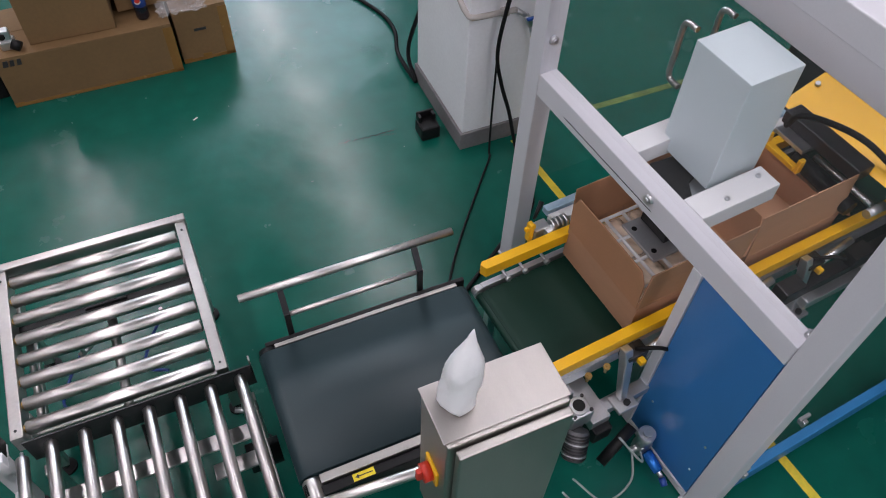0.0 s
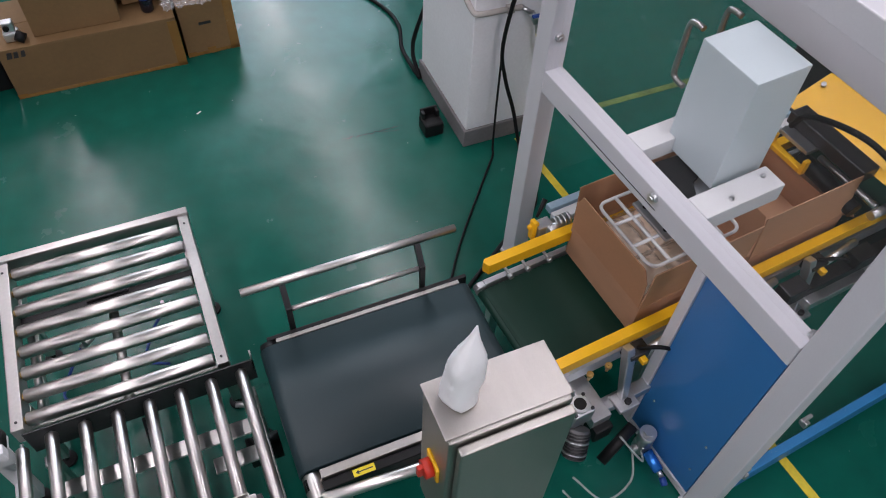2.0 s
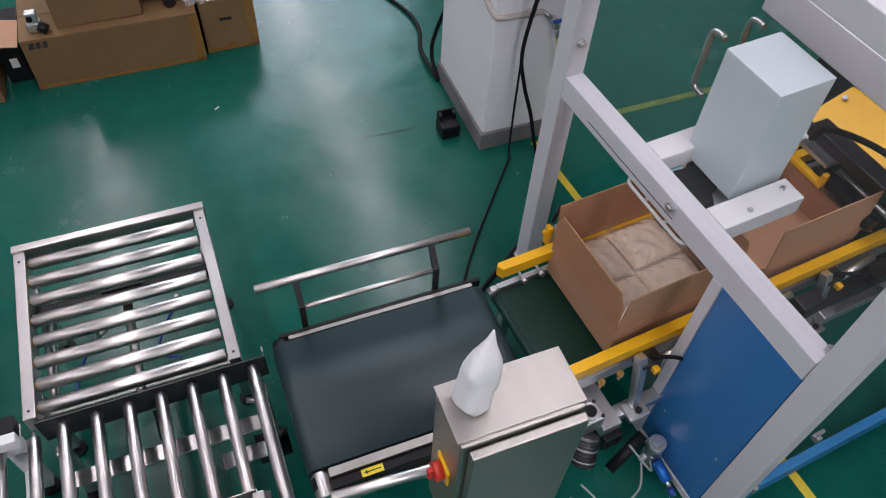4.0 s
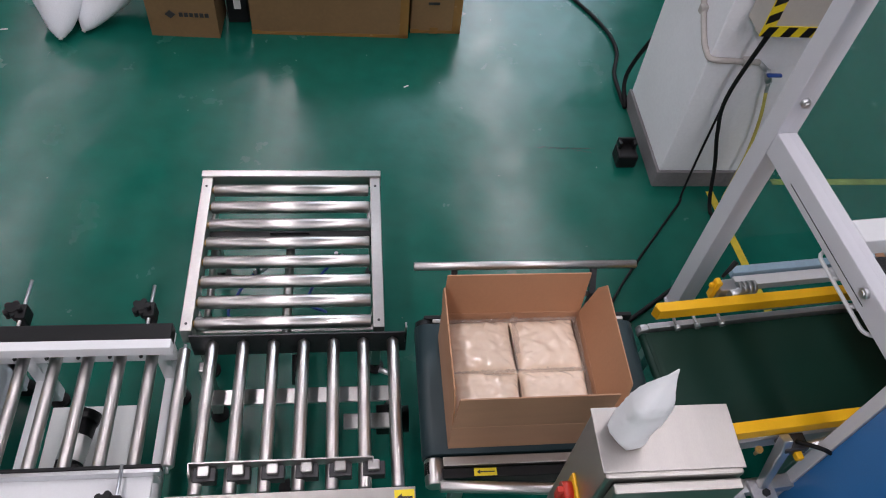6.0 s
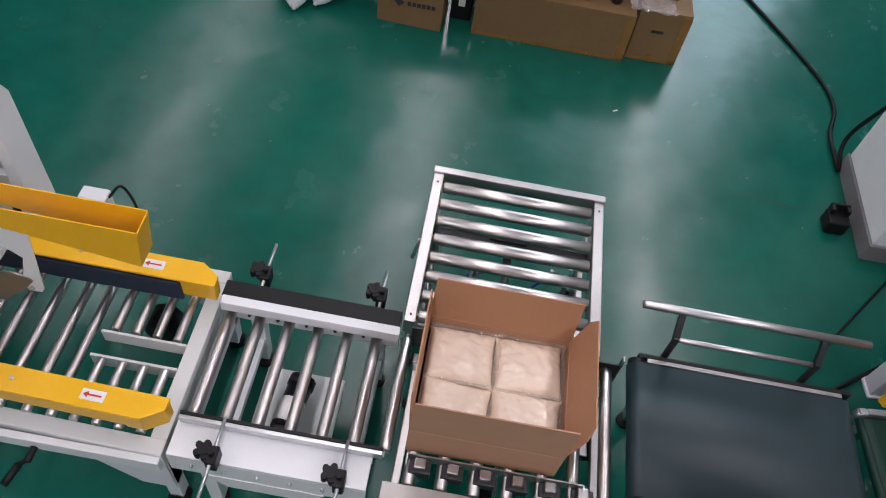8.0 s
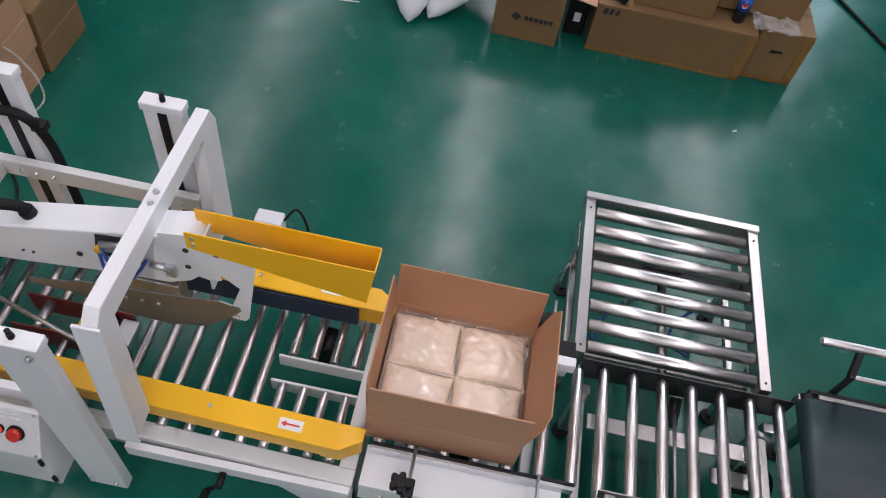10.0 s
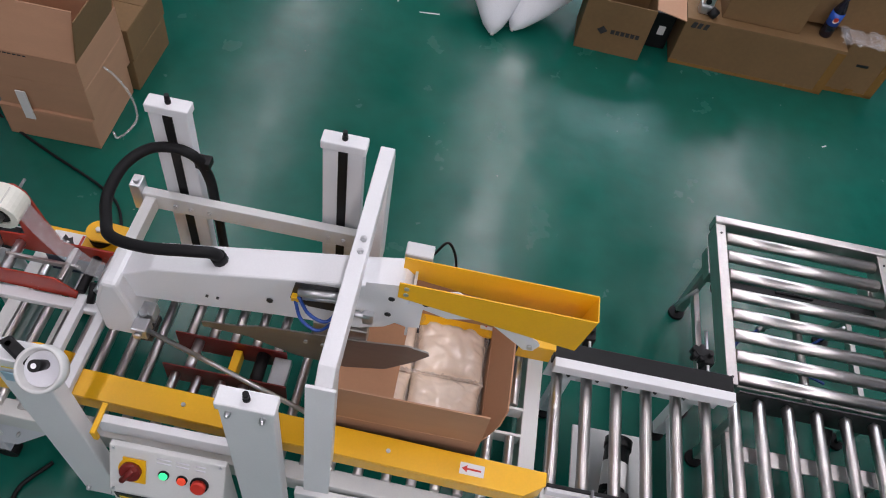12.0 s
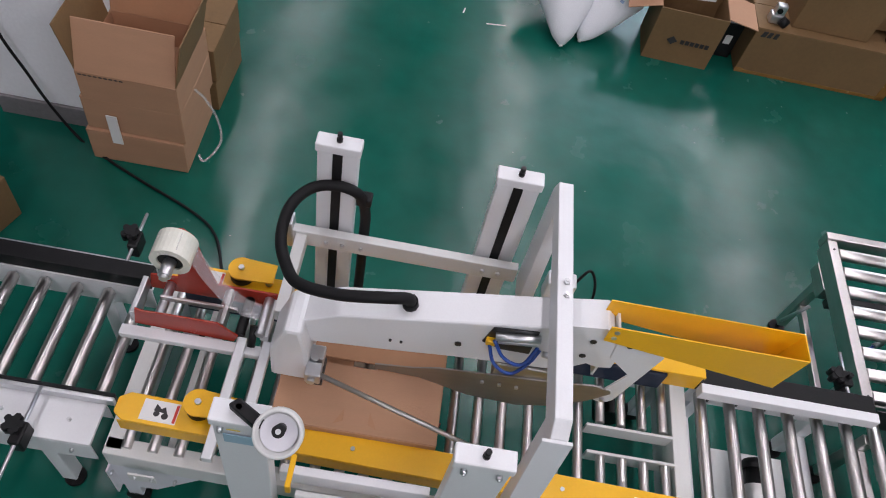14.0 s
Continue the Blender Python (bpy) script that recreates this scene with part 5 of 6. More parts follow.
for u in (-0.33, 0.05, 0.9, 1.8):
    for v in (-0.90, -0.38):
        part("belt_leg", G(u - 0.02, u + 0.02, v - 0.02, v + 0.02, 0, 0.455, 0.003), ALU, pk)
# gear motor by the belt nose
gm = part("gearbox", join(G(-0.39, -0.30, -1.025, -0.945, 0.40, 0.485, 0.008), T((g(-0.345, -0.985, 0.485), g(-0.345, -0.985, 0.497)), 0.034, 18)), ALU, pk, "aluminium worm gearbox")
part("gearbox_cap", T((g(-0.345, -0.985, 0.497), g(-0.345, -0.985, 0.500)), 0.023, 18), BLACK, gm)
for du, dv in ((-0.035, -0.03), (0.035, -0.03), (-0.035, 0.03), (0.035, 0.03)):
    part("gearbox_bolt", T((g(-0.345 + du, -0.985 + dv, 0.485), g(-0.345 + du, -0.985 + dv, 0.493)), 0.007, 6), DARKSTEEL, gm)
motor = part("motor", T((g(-0.36, -1.03, 0.40), g(-0.41, -1.09, 0.32)), 0.040, 20), mat("cast_grey", (0.12, 0.12, 0.125), 0.4, 0.5, var=0.2, scale=20), pk, "grey finned motor")
for k in range(9):
    c = Vector(g(-0.365, -1.037, 0.39)).lerp(Vector(g(-0.405, -1.085, 0.325)), k / 8)
    d = (Vector(g(-0.43, -1.12, 0.28)) - Vector(g(-0.36, -1.03, 0.40))).normalized() * 0.0022
    part("motor_fin", T((c - d, c + d), 0.046, 20), ALU if k in (3, 7) else DARKSTEEL, motor)
part("junction_box", G(-0.30, -0.22, -1.07, -0.99, 0.28, 0.36, 0.008), BLACK, pk)
part("cylinder", T((g(-0.28, -1.12, 0.20), g(-0.12, -1.08, 0.28)), 0.022, 12), BLACK, pk)
for pts in ([g(-0.40, -1.12, 0.18), g(-0.30, -1.22, 0.06), g(-0.15, -1.2, 0.03), g(-0.10, -1.12, 0.10)], [g(-0.47, -1.15, 0.2), g(-0.40, -1.2, 0.05), g(-0.38, -1.3, 0.01), g(-0.30, -1.45, 0.01)], [g(-0.2, -1.1, 0.3), g(-0.12, -1.18, 0.16), g(-0.08, -1.14, 0.12)]):
    part("clear_hose", T(spline(pts, 7), 0.0045, 8), mat("cloudy_hose", (0.55, 0.6, 0.58), 0.3, alpha=0.6), pk, "cloudy plastic hose")
reg = part("air_regulator", join(G(-0.075, -0.015, -1.14, -1.08, 0.06, 0.13, 0.010), T((g(-0.045, -1.11, 0.13), g(-0.045, -1.11, 0.20)), 0.034, 18), T((g(-0.045, -1.11, 0.20), g(-0.045, -1.11, 0.215)), 0.020, 16), T((g(-0.10, -1.11, 0.095), g(-0.02, -1.11, 0.095)), 0.014, 12)), ALU, pk, "air pressure regulator")
part("air_cylinder", T((g(-0.05, -1.145, 0.10), g(-0.045, -1.225, 0.072)), 0.022, 16), mat("blue_anodised", (0.03, 0.22, 0.75), 0.25, 0.6), reg, "blue anodised cylinder")
part("cylinder_rod", T((g(-0.045, -1.215, 0.075), g(-0.044, -1.25, 0.063)), 0.010, 10), ALU, reg)
part("fitting", T((g(-0.044, -1.25, 0.063), g(-0.05, -1.28, 0.05)), 0.014, 10), HOSEBLUE, reg)
# machinery behind
cover = prism([(PK.y - 0.32, 0.72), (PK.y - 0.33, 0.99), (PK.y - 0.38, 1.0), (PK.y - 1.2, 1.0), (PK.y - 1.2, 0.74)], "x", PK.x + 1.20, PK.x + 1.215, 0.002)
for vert in cover.verts:
    k = (vert.co.z - 0.72) / 0.28
    vert.co.x += -0.10 + 0.20 * k
    vert.co.z = 0.81 + 0.10 * k
yp = part("yellow_plate", cover, YELLOW, pk, "yellow sloping machine cover")
for v, z in ((-0.36, 0.93), (-0.8, 0.95)):
    part("plate_bolt", T((g(1.24, v, z - 0.045), g(1.235, v, z - 0.033)), 0.012, 6), ALU, yp)
part("gripper_frame", G(1.03, 1.12, -0.80, -0.40, 0.80, 0.86, 0.006), DARKSTEEL, pk)
part("gripper_plate", G(0.98, 1.08, -0.58, -0.42, 0.78, 0.80, 0.004), ALU, pk)
part("gripper_cylinder", T((g(1.0, -0.55, 0.74), g(1.0, -0.86, 0.72)), 0.035, 16), BLACK, pk)
part("gripper_rod", T((g(1.05, -0.60, 0.76), g(1.05, -0.90, 0.76)), 0.014, 12), STEEL, pk)
part("gripper_jaw", join(G(0.94, 0.97, -0.60, -0.42, 0.72, 0.745, 0.004), G(0.94, 0.97, -0.62, -0.60, 0.72, 0.79, 0.004), G(0.94, 0.97, -0.44, -0.42, 0.72, 0.79, 0.004)), YELLOW, pk, "yellow gripper jaw")
part("hose", T(spline([g(1.0, -0.45, 0.83), g(0.98, -0.50, 0.93), g(1.04, -0.62, 0.95), g(1.10, -0.74, 0.93), g(1.16, -0.88, 0.86), g(1.2, -1.05, 0.8)], 8), 0.013, 10), RUBBER, pk, "black hose")
part("rear_cabinet", G(1.5, 2.2, -1.2, 0.0, 0, 0.9, 0.01), DARKSTEEL, pk)
part("side_shaft", T((g(1.06, -0.9, 0.70), g(1.16, -0.9, 0.70)), 0.02, 12), ALU, pk)


# ---- suction gripper (moves) ----
GRX, GRY = 1.80, 1.255
grip = thing("suction_gripper", (GRX, GRY, 0.70), "white rounded suction gripper grid on a shaft", "gripper")
grip.rotation_euler = (0, 0, radians(5.1))
wire = 0.007
hx, hy, rc = 0.205, 0.165, 0.035
loop = []
for cx, cy, a0 in ((hx - rc, hy - rc, 0), (-hx + rc, hy - rc, 90), (-hx + rc, -hy + rc, 180), (hx - rc, -hy + rc, 270)):
    for k in range(5):
        a = radians(a0 + 22.5 * k)
        loop.append((GRX + cx + rc * math.cos(a), GRY + cy + rc * math.sin(a), 0.70))
loop.append(loop[0])
part("grid_rim", T(loop, wire, 8), WHITE, grip)
for k in range(1, 5):
    x = GRX - hx + 2 * hx * k / 5
    part("grid_bar", T(((x, GRY - hy, 0.70), (x, GRY + hy, 0.70)), wire, 8), WHITE, grip)
for y in (GRY - 0.055, GRY + 0.055):
    part("grid_bar", T(((GRX - hx, y, 0.70), (GRX + hx, y, 0.70)), wire, 8), WHITE, grip)
part("head_plate", B(GRX - 0.10, GRX + 0.06, GRY - 0.10, GRY + 0.10, 0.715, 0.728, 0.004), ALU, grip)
# black discs laid on the plate paint the shade inside its holes
for dx, dy in ((-0.07, 0.06), (-0.07, -0.06), (0.03, -0.06), (0.03, 0.06)):
    part("plate_hole", T(((GRX + dx, GRY + dy, 0.728), (GRX + dx, GRY + dy, 0.7295)), 0.011, 12), BLACK, grip)
part("manifold", B(GRX - 0.02, GRX + 0.04, GRY - 0.05, GRY + 0.09, 0.73, 0.79, 0.004), BLACK, grip)
part("shaft", T(((GRX + 0.01, GRY, 0.73), (GRX + 0.01, GRY, 1.12)), 0.02, 14), STEEL, grip)


# ---- cartons ----
CL, CW, CH, FL, TH = 0.495, 0.43, 0.160, 0.210, 0.005


def carton(at, label, loaded):
    """An open carton with four hinged flaps; returns the carton and its flaps (leading, trailing, near, far)."""
    x, y, z = at
    c = thing("carton", at, label, "carton", "packed cartons")
    for nm, bm in (("side_wall", B(x - CL / 2, x + CL / 2, y - CW / 2, y - CW / 2 + TH, z + 0.002, z + CH, 0.001)), ("side_wall", B(x - CL / 2, x + CL / 2, y + CW / 2 - TH, y + CW / 2, z + 0.002, z + CH, 0.001)),
                   ("end_wall", B(x - CL / 2, x - CL / 2 + TH, y - CW / 2 + TH, y + CW / 2 - TH, z + 0.002, z + CH, 0.001)), ("end_wall", B(x + CL / 2 - TH, x + CL / 2, y - CW / 2 + TH, y + CW / 2 - TH, z + 0.002, z + CH, 0.001)), ("bottom", B(x - CL / 2 + TH, x + CL / 2 - TH, y - CW / 2 + TH, y + CW / 2 - TH, z + 0.002, z + 0.008, 0))):
        part(nm, bm, CARD, c)
    flaps = []
    zt = z + CH
    ch = 0.02
    for sx in (-1, 1):
        xe = x + sx * (CL / 2 - TH / 2)
        flaps.append(part("end_flap", prism([(y - CW / 2 + 0.006, zt), (y + CW / 2 - 0.006, zt), (y + CW / 2 - 0.006, zt + FL - 3 * ch), (y + CW / 2 - ch - 0.012, zt + FL - 0.006), (y - CW / 2 + ch + 0.012, zt + FL - 0.006), (y - CW / 2 + 0.006, zt + FL - 3 * ch)], "x", xe - TH / 2, xe + TH / 2, 0.001), CARD_IN, c, "end flap", (xe, y, zt - 0.004)))
    for sy in (-1, 1):
        ye = y + sy * (CW / 2 - TH / 2)
        flaps.append(part("side_flap", prism([(x - CL / 2, zt + 0.002), (x + CL / 2, zt + 0.002), (x + CL / 2 - 0.004, zt + FL), (x - CL / 2 + 0.004, zt + FL)], "y", ye - TH / 2, ye + TH / 2, 0.001), CARD_IN if sy > 0 else CARD, c, "side flap", (x, ye, zt + 0.002)))
    if loaded:
        random.seed(11)
        pw, pd = 0.240, 0.212
        for i, (dx, dy) in enumerate(((-0.117, 0.100), (0.117, 0.102), (-0.117, -0.102), (0.117, -0.100))):
            bm = bmesh.new()
            n = 56
            grid = []
            folds = []
            for q in range(9):
                side, along = random.choice((0, 1, 2, 3)), random.uniform(-0.9, 0.9)
                fu, fv = ((-0.93, along), (0.93, along), (along, -0.93), (along, 0.93))[side]
                ang = math.atan2(-fv, -fu) + random.uniform(-0.7, 0.7)
                folds.append((fu, fv, math.cos(ang), math.sin(ang), random.uniform(0.25, 0.6), random.uniform(0.0015, 0.0032)))
            tilt, turn = random.uniform(-0.03, 0.03), random.uniform(-0.02, 0.02)
            for a in range(n + 1):
                row = []
                for b in range(n + 1):
                    u, v = a / n * 2 - 1, b / n * 2 - 1
                    bul = ((1 - abs(u) ** 4) * (1 - abs(v) ** 4)) ** 0.5
                    wr = noise.noise(Vector((u * 3 + i * 7, v * 3, i))) * 0.005 + abs(noise.noise(Vector((u * 2.5 + v, v * 3 + i * 3, 5)))) * 0.004
                    edge = max(abs(u), abs(v))
                    ax = v if abs(u) > abs(v) else u
                    crease = 0.0045 * max(0, edge - 0.55) * 2.2 * (1 - edge) * 4 * math.sin(ax * 11 + 5 * noise.noise(Vector((ax * 3, i, 2))) + i * 2)
                    for fu, fv, cu, cv, fl, fh in folds:
                        along, off = (u - fu) * cu + (v - fv) * cv, (v - fv) * cu - (u - fu) * cv
                        if 0 < along < fl:
                            crease += fh * math.sin(math.pi * along / fl) * math.exp(-(off / 0.045) ** 2)
                    pull = 1 - 0.07 * (1 - u ** 4) * abs(v)
                    row.append((x + dx + (u * pw / 2) * (1 - 0.07 * (1 - v ** 4) * abs(u)) - v * turn * 0.3, y + dy + v * pd / 2 * pull + u * turn * 0.3, z + 0.104 + 0.044 * bul + wr * (0.35 + bul) + crease + tilt * u * 0.2))
                grid.append(row)
            vs = [[bm.verts.new(p) for p in r] for r in grid]
            for a in range(n):
                for b in range(n):
                    f = bm.faces.new((vs[a][b], vs[a + 1][b], vs[a + 1][b + 1], vs[a][b + 1]))
                    f.smooth = True
            pch = part("pouch", bm, POUCH, c, "clear pouch filled with beige powder")
            # wrinkled clear seal along the edges
            for side in (-1, 1):
                sm = bmesh.new()
                prev = None
                for k in range(31):
                    u = k / 30 * 2 - 1
                    px, py = x + dx + u * pw / 2 * 0.97, y + dy + side * (pd / 2 - 0.008)
                    w1 = noise.noise(Vector((u * 9 + i, side, 1))) * 0.006
                    w2 = noise.noise(Vector((u * 17 + i, side, 4))) * 0.012
                    pair = (sm.verts.new((px, py - side * 0.004, z + 0.122 + w1)), sm.verts.new((px, py + side * (0.007 + w2 * 0.6), z + 0.128 + w2)))
                    if prev:
                        sm.faces.new((prev[0], pair[0], pair[1], prev[1]))
                    prev = pair
                part("seal_edge", sm, SEALFILM, pch, "crinkled clear film seal")
            sm = bmesh.new()
            prev = None
            for k in range(27):
                v = k / 26 * 2 - 1
                sd = 1 if dx > 0 else -1
                w2 = noise.noise(Vector((v * 15 + i, 2, 8))) * 0.012
                pair = (sm.verts.new((x + dx + sd * (pw / 2 - 0.012), y + dy + v * pd / 2 * 0.95, z + 0.116)), sm.verts.new((x + dx + sd * (pw / 2 - 0.002 + w2 * 0.3), y + dy + v * pd / 2 * 0.95, z + 0.140 + w2)))
                if prev:
                    sm.faces.new((prev[0], pair[0], pair[1], prev[1]))
                prev = pair
            part("end_fold", sm, SEALFILM, pch, "crinkled clear film end")
        tab = bmesh.new()
        prev = None
        for k in range(13):
            q = k / 12
            wob = noise.noise(Vector((q * 7, 3, 1))) * 0.010
            pair = (tab.verts.new((x - 0.004 + wob, y + 0.055 + q * 0.150, z + 0.140)), tab.verts.new((x + 0.010 + wob * 1.6, y + 0.050 + q * 0.155, z + 0.158 + 0.014 * q + wob)))
            if prev:
                tab.faces.new((prev[0], pair[0], pair[1], prev[1]))
            prev = pair
        part("film_tab", tab, SEALFILM, c, "standing clear film edge between the pouches")
        part("liner", B(x - CL / 2 + 0.012, x + CL / 2 - 0.012, y - CW / 2 + 0.012, y + CW / 2 - 0.012, z + 0.01, z + 0.075, 0.01), POUCH, c, "lower layer of powder pouches")
    return c, flaps


car, flaps = carton((0, 1.19, 0.52), "open brown carton packed with clear pouches of beige powder", True)
spare, spf = carton((2.315, 1.295, 0.512), "empty open brown carton waiting on the belt", False)
spare.rotation_euler = (0, 0, radians(5.1))
for f, e in zip(spf, ((0, -58, 0), (0, 125, 0), (-4, 0, 0), (-70, 0, 0))):
    f.rotation_euler = [radians(a) for a in e]


# ---- boxes and sacks along the far side ----
def plain_box(name, x0, x1, y0, y1, z0, z1, label, turn=0.0, tape=True, material=None):
    cx, cy = (x0 + x1) / 2, (y0 + y1) / 2
    t = thing(name, (cx, cy, z0), label, "cardboard box")
    t.rotation_euler = (0, 0, radians(turn))
    part("body", B(x0, x1, y0, y1, z0, z1 - 0.006, 0.005), material or CARD_DARK, t)
    for a, b in ((y0, cy - 0.002), (cy + 0.002, y1)):
        part("top_flap", B(x0 + 0.001, x1 - 0.001, a, b, z1 - 0.006, z1, 0.001), material or CARD_DARK, t)
    if tape:
        part("tape", B(x0 - 0.002, x0 + 0.05, y0 - 0.002, y0 + 0.0, z0 + 0.02, z0 + 0.03, 0), TAPE, t)
        part("tape", B(x1 - 0.05, x1 + 0.002, y0 - 0.003, y0, z0 + 0.0, z1 - 0.02, 0), TAPE, t)
        part("tape", B(x0, x1, y0 - 0.003, y0, z0 + 0.002, z0 + 0.022, 0), TAPE, t)
    return t


apc = plain_box("long_box", -0.555, 0.372, 3.795, 4.25, 0, 0.322, "long brown cardboard box with taped edges, dark printed mark", -0.6)
for k, w in enumerate((0.034, 0.028, 0.028)):
    x = -0.52 + k * 0.036
    part("print_bar", prism([(x, 0.268), (x + w * 0.8, 0.268), (x + w, 0.304), (x + w * 0.3, 0.304)], "y", 3.790, 3.7945), INK, apc, "dark printed mark")
apc.location.y += 0.026
b2x = plain_box("carton_box", 0.385, 0.69, 3.845, 4.25, 0, 0.352, "brown cardboard box with brown tape corners", 1.0)
# dark strip on the solid front paints the shade in the hand hole
part("hand_hole", B(0.485, 0.555, 3.841, 3.8445, 0.205, 0.222, 0.001), DARKSTEEL, b2x, "hand hole drawn as a dark strip")
b2x.location.y += 0.024
part("tape_patch", B(0.50, 0.55, 3.840, 3.8445, 0.02, 0.06, 0), TAPE, b2x)
plain_box("carton_box", -0.355, 0.095, 3.885, 4.33, 0.323, 0.62, "brown carton standing on the long box", -1.0, False)
plain_box("carton_box", 0.115, 0.60, 3.985, 4.36, 0.353, 0.60, "brown carton standing on the boxes", 2.0, False)
dev = thing("spare_part", (-0.455, 3.90, 0.323), "small chromed machine part on the box", "machine part")
part("body", join(B(-0.50, -0.42, 3.88, 3.94, 0.323, 0.38, 0.010), B(-0.49, -0.43, 3.885, 3.93, 0.38, 0.44, 0.008)), ALU, dev)
part("cap", T(((-0.44, 3.885, 0.36), (-0.40, 3.87, 0.34)), 0.028, 14), BLACK, dev)
part("lens", T(((-0.47, 3.875, 0.41), (-0.47, 3.884, 0.41)), 0.016, 12), BLACK, dev)
bot = thing("bottle", (0.245, 3.93, 0.323), "dark drink bottle with a blue label and cap", "bottle")
hs = [(0, 0.030), (0.01, 0.036), (0.075, 0.036), (0.08, 0.034), (0.165, 0.035), (0.20, 0.026), (0.235, 0.014), (0.25, 0.013)]
part("body", T([(0.245, 3.93, 0.323 + h) for h, _ in hs], 0.03, 18, [r for _, r in hs]), COLA, bot)
part("label", T(((0.245, 3.93, 0.405), (0.245, 3.93, 0.485)), 0.0366, 18), BOTTLEBLUE, bot, "blue wrap label")
part("label_spot", T(((0.238, 3.892, 0.45), (0.238, 3.8935, 0.45)), 0.014, 14), RED, bot)
part("label_spot", T(((0.238, 3.8925, 0.444), (0.238, 3.894, 0.444)), 0.016, 14), PAPER, bot)
part("cap", T(((0.245, 3.93, 0.57), (0.245, 3.93, 0.59)), 0.015, 14), BOTTLEBLUE, bot)


def crumple(name, pts, label, category, size, seed, material=None):
    """A crumpled piece of thin film laid over points."""
    bm = bmesh.new()
    n, m = 16, 10
    c = Vector(pts)
    rows = []
    for a in range(n + 1):
        r = []
        for b in range(m + 1):
            u, v = a / n - 0.5, b / m - 0.5
            q = Vector((u * 6 + seed, v * 6, seed))
            r.append(bm.verts.new(c + Vector((u * size[0] + noise.noise(q) * 0.03, v * size[1] + noise.noise(q + Vector((9, 0, 0))) * 0.03, size[2] * (0.45 + 0.55 * noise.noise(q * 1.7 + Vector((0, 7, 0)))) + 0.012))))
        rows.append(r)
    for a in range(n):
        for b in range(m):
            bm.faces.new((rows[a][b], rows[a + 1][b], rows[a + 1][b + 1], rows[a][b + 1]))
    low = min(v.co.z for v in bm.verts)
    bmesh.ops.translate(bm, verts=bm.verts[:], vec=(0, 0, c.z + 0.002 - low))
    return solid(name, bm, material or CLEARFILM, label, category, pts)


crumple("plastic_film", (0.45, 3.90, 0.353), "crumpled clear plastic film lying on the box", "plastic film", (0.26, 0.14, 0.05), 3)

dom = thing("open_box", (-0.93, 3.92, 0), "open brown cardboard box with a dark printed mark", "cardboard box")
dom.rotation_euler = (0, 0, radians(-2))
for bm in (B(-1.125, -0.735, 3.785, 3.790, 0.0, 0.35, 0.001), B(-1.125, -0.735, 4.055, 4.06, 0, 0.35, 0.001), B(-1.125, -1.120, 3.79, 4.055, 0, 0.35, 0.001), B(-0.740, -0.735, 3.79, 4.055, 0, 0.35, 0.001), B(-1.12, -0.74, 3.79, 4.055, 0, 0.006, 0)):
    part("wall", bm, CARD_DARK, dom)
part("end_flap", prism([(-0.737, 0.350), (-0.560, 0.318), (-0.560, 0.323), (-0.737, 0.355)], "y", 3.80, 4.045), CARD, dom, "open end flap")
part("end_flap", prism([(-1.123, 0.35), (-1.30, 0.29), (-1.30, 0.295), (-1.123, 0.355)], "y", 3.80, 4.045), CARD, dom, "open end flap")
part("print_mark", prism([(-1.025, 0.155), (-0.995, 0.182), (-0.965, 0.155), (-0.995, 0.128)], "y", 3.780, 3.7845), INK, dom, "dark printed mark")
for k in range(6):
    part("print_bar", B(-0.945 + k * 0.029, -0.924 + k * 0.029, 3.780, 3.7845, 0.142, 0.168, 0), INK, dom)
for k, (a, b) in enumerate((((-1.36, 3.90, 0.362), (-0.80, 3.98, 0.362)), ((-1.36, 3.86, 0.362), (-0.82, 3.93, 0.362)), ((-1.06, 4.4, 0.362), (-1.02, 3.95, 0.405)))):
    bm = bmesh.new()
    A, C = Vector(a), Vector(b)
    d = (C - A).normalized()
    s = d.cross(Vector((0, 0, 1))).normalized() * 0.013
    h = Vector((0, 0, 0.028))
    vs = [bm.verts.new(p) for p in (A - s, A + s, A + s + h, A - s + h, C - s, C + s, C + s + h, C - s + h)]
    for f in ((3, 2, 1, 0), (4, 5, 6, 7), (0, 1, 5, 4), (1, 2, 6, 5), (2, 3, 7, 6), (3, 0, 4, 7)):
        bm.faces.new([vs[i] for i in f])
    solid("profile_bar", bm, WHITE, "white profile bar lying across the open box", "bar", a, "profile bars")
dk = thing("dark_case", (-0.64, 4.0, 0), "dark equipment case with a pale label between the boxes", "case")
part("body", B(-0.705, -0.58, 3.93, 4.3, 0, 0.24, 0.008), BLACK, dk)
part("label", B(-0.66, -0.62, 3.926, 3.9295, 0.10, 0.16, 0), PAPER, dk)


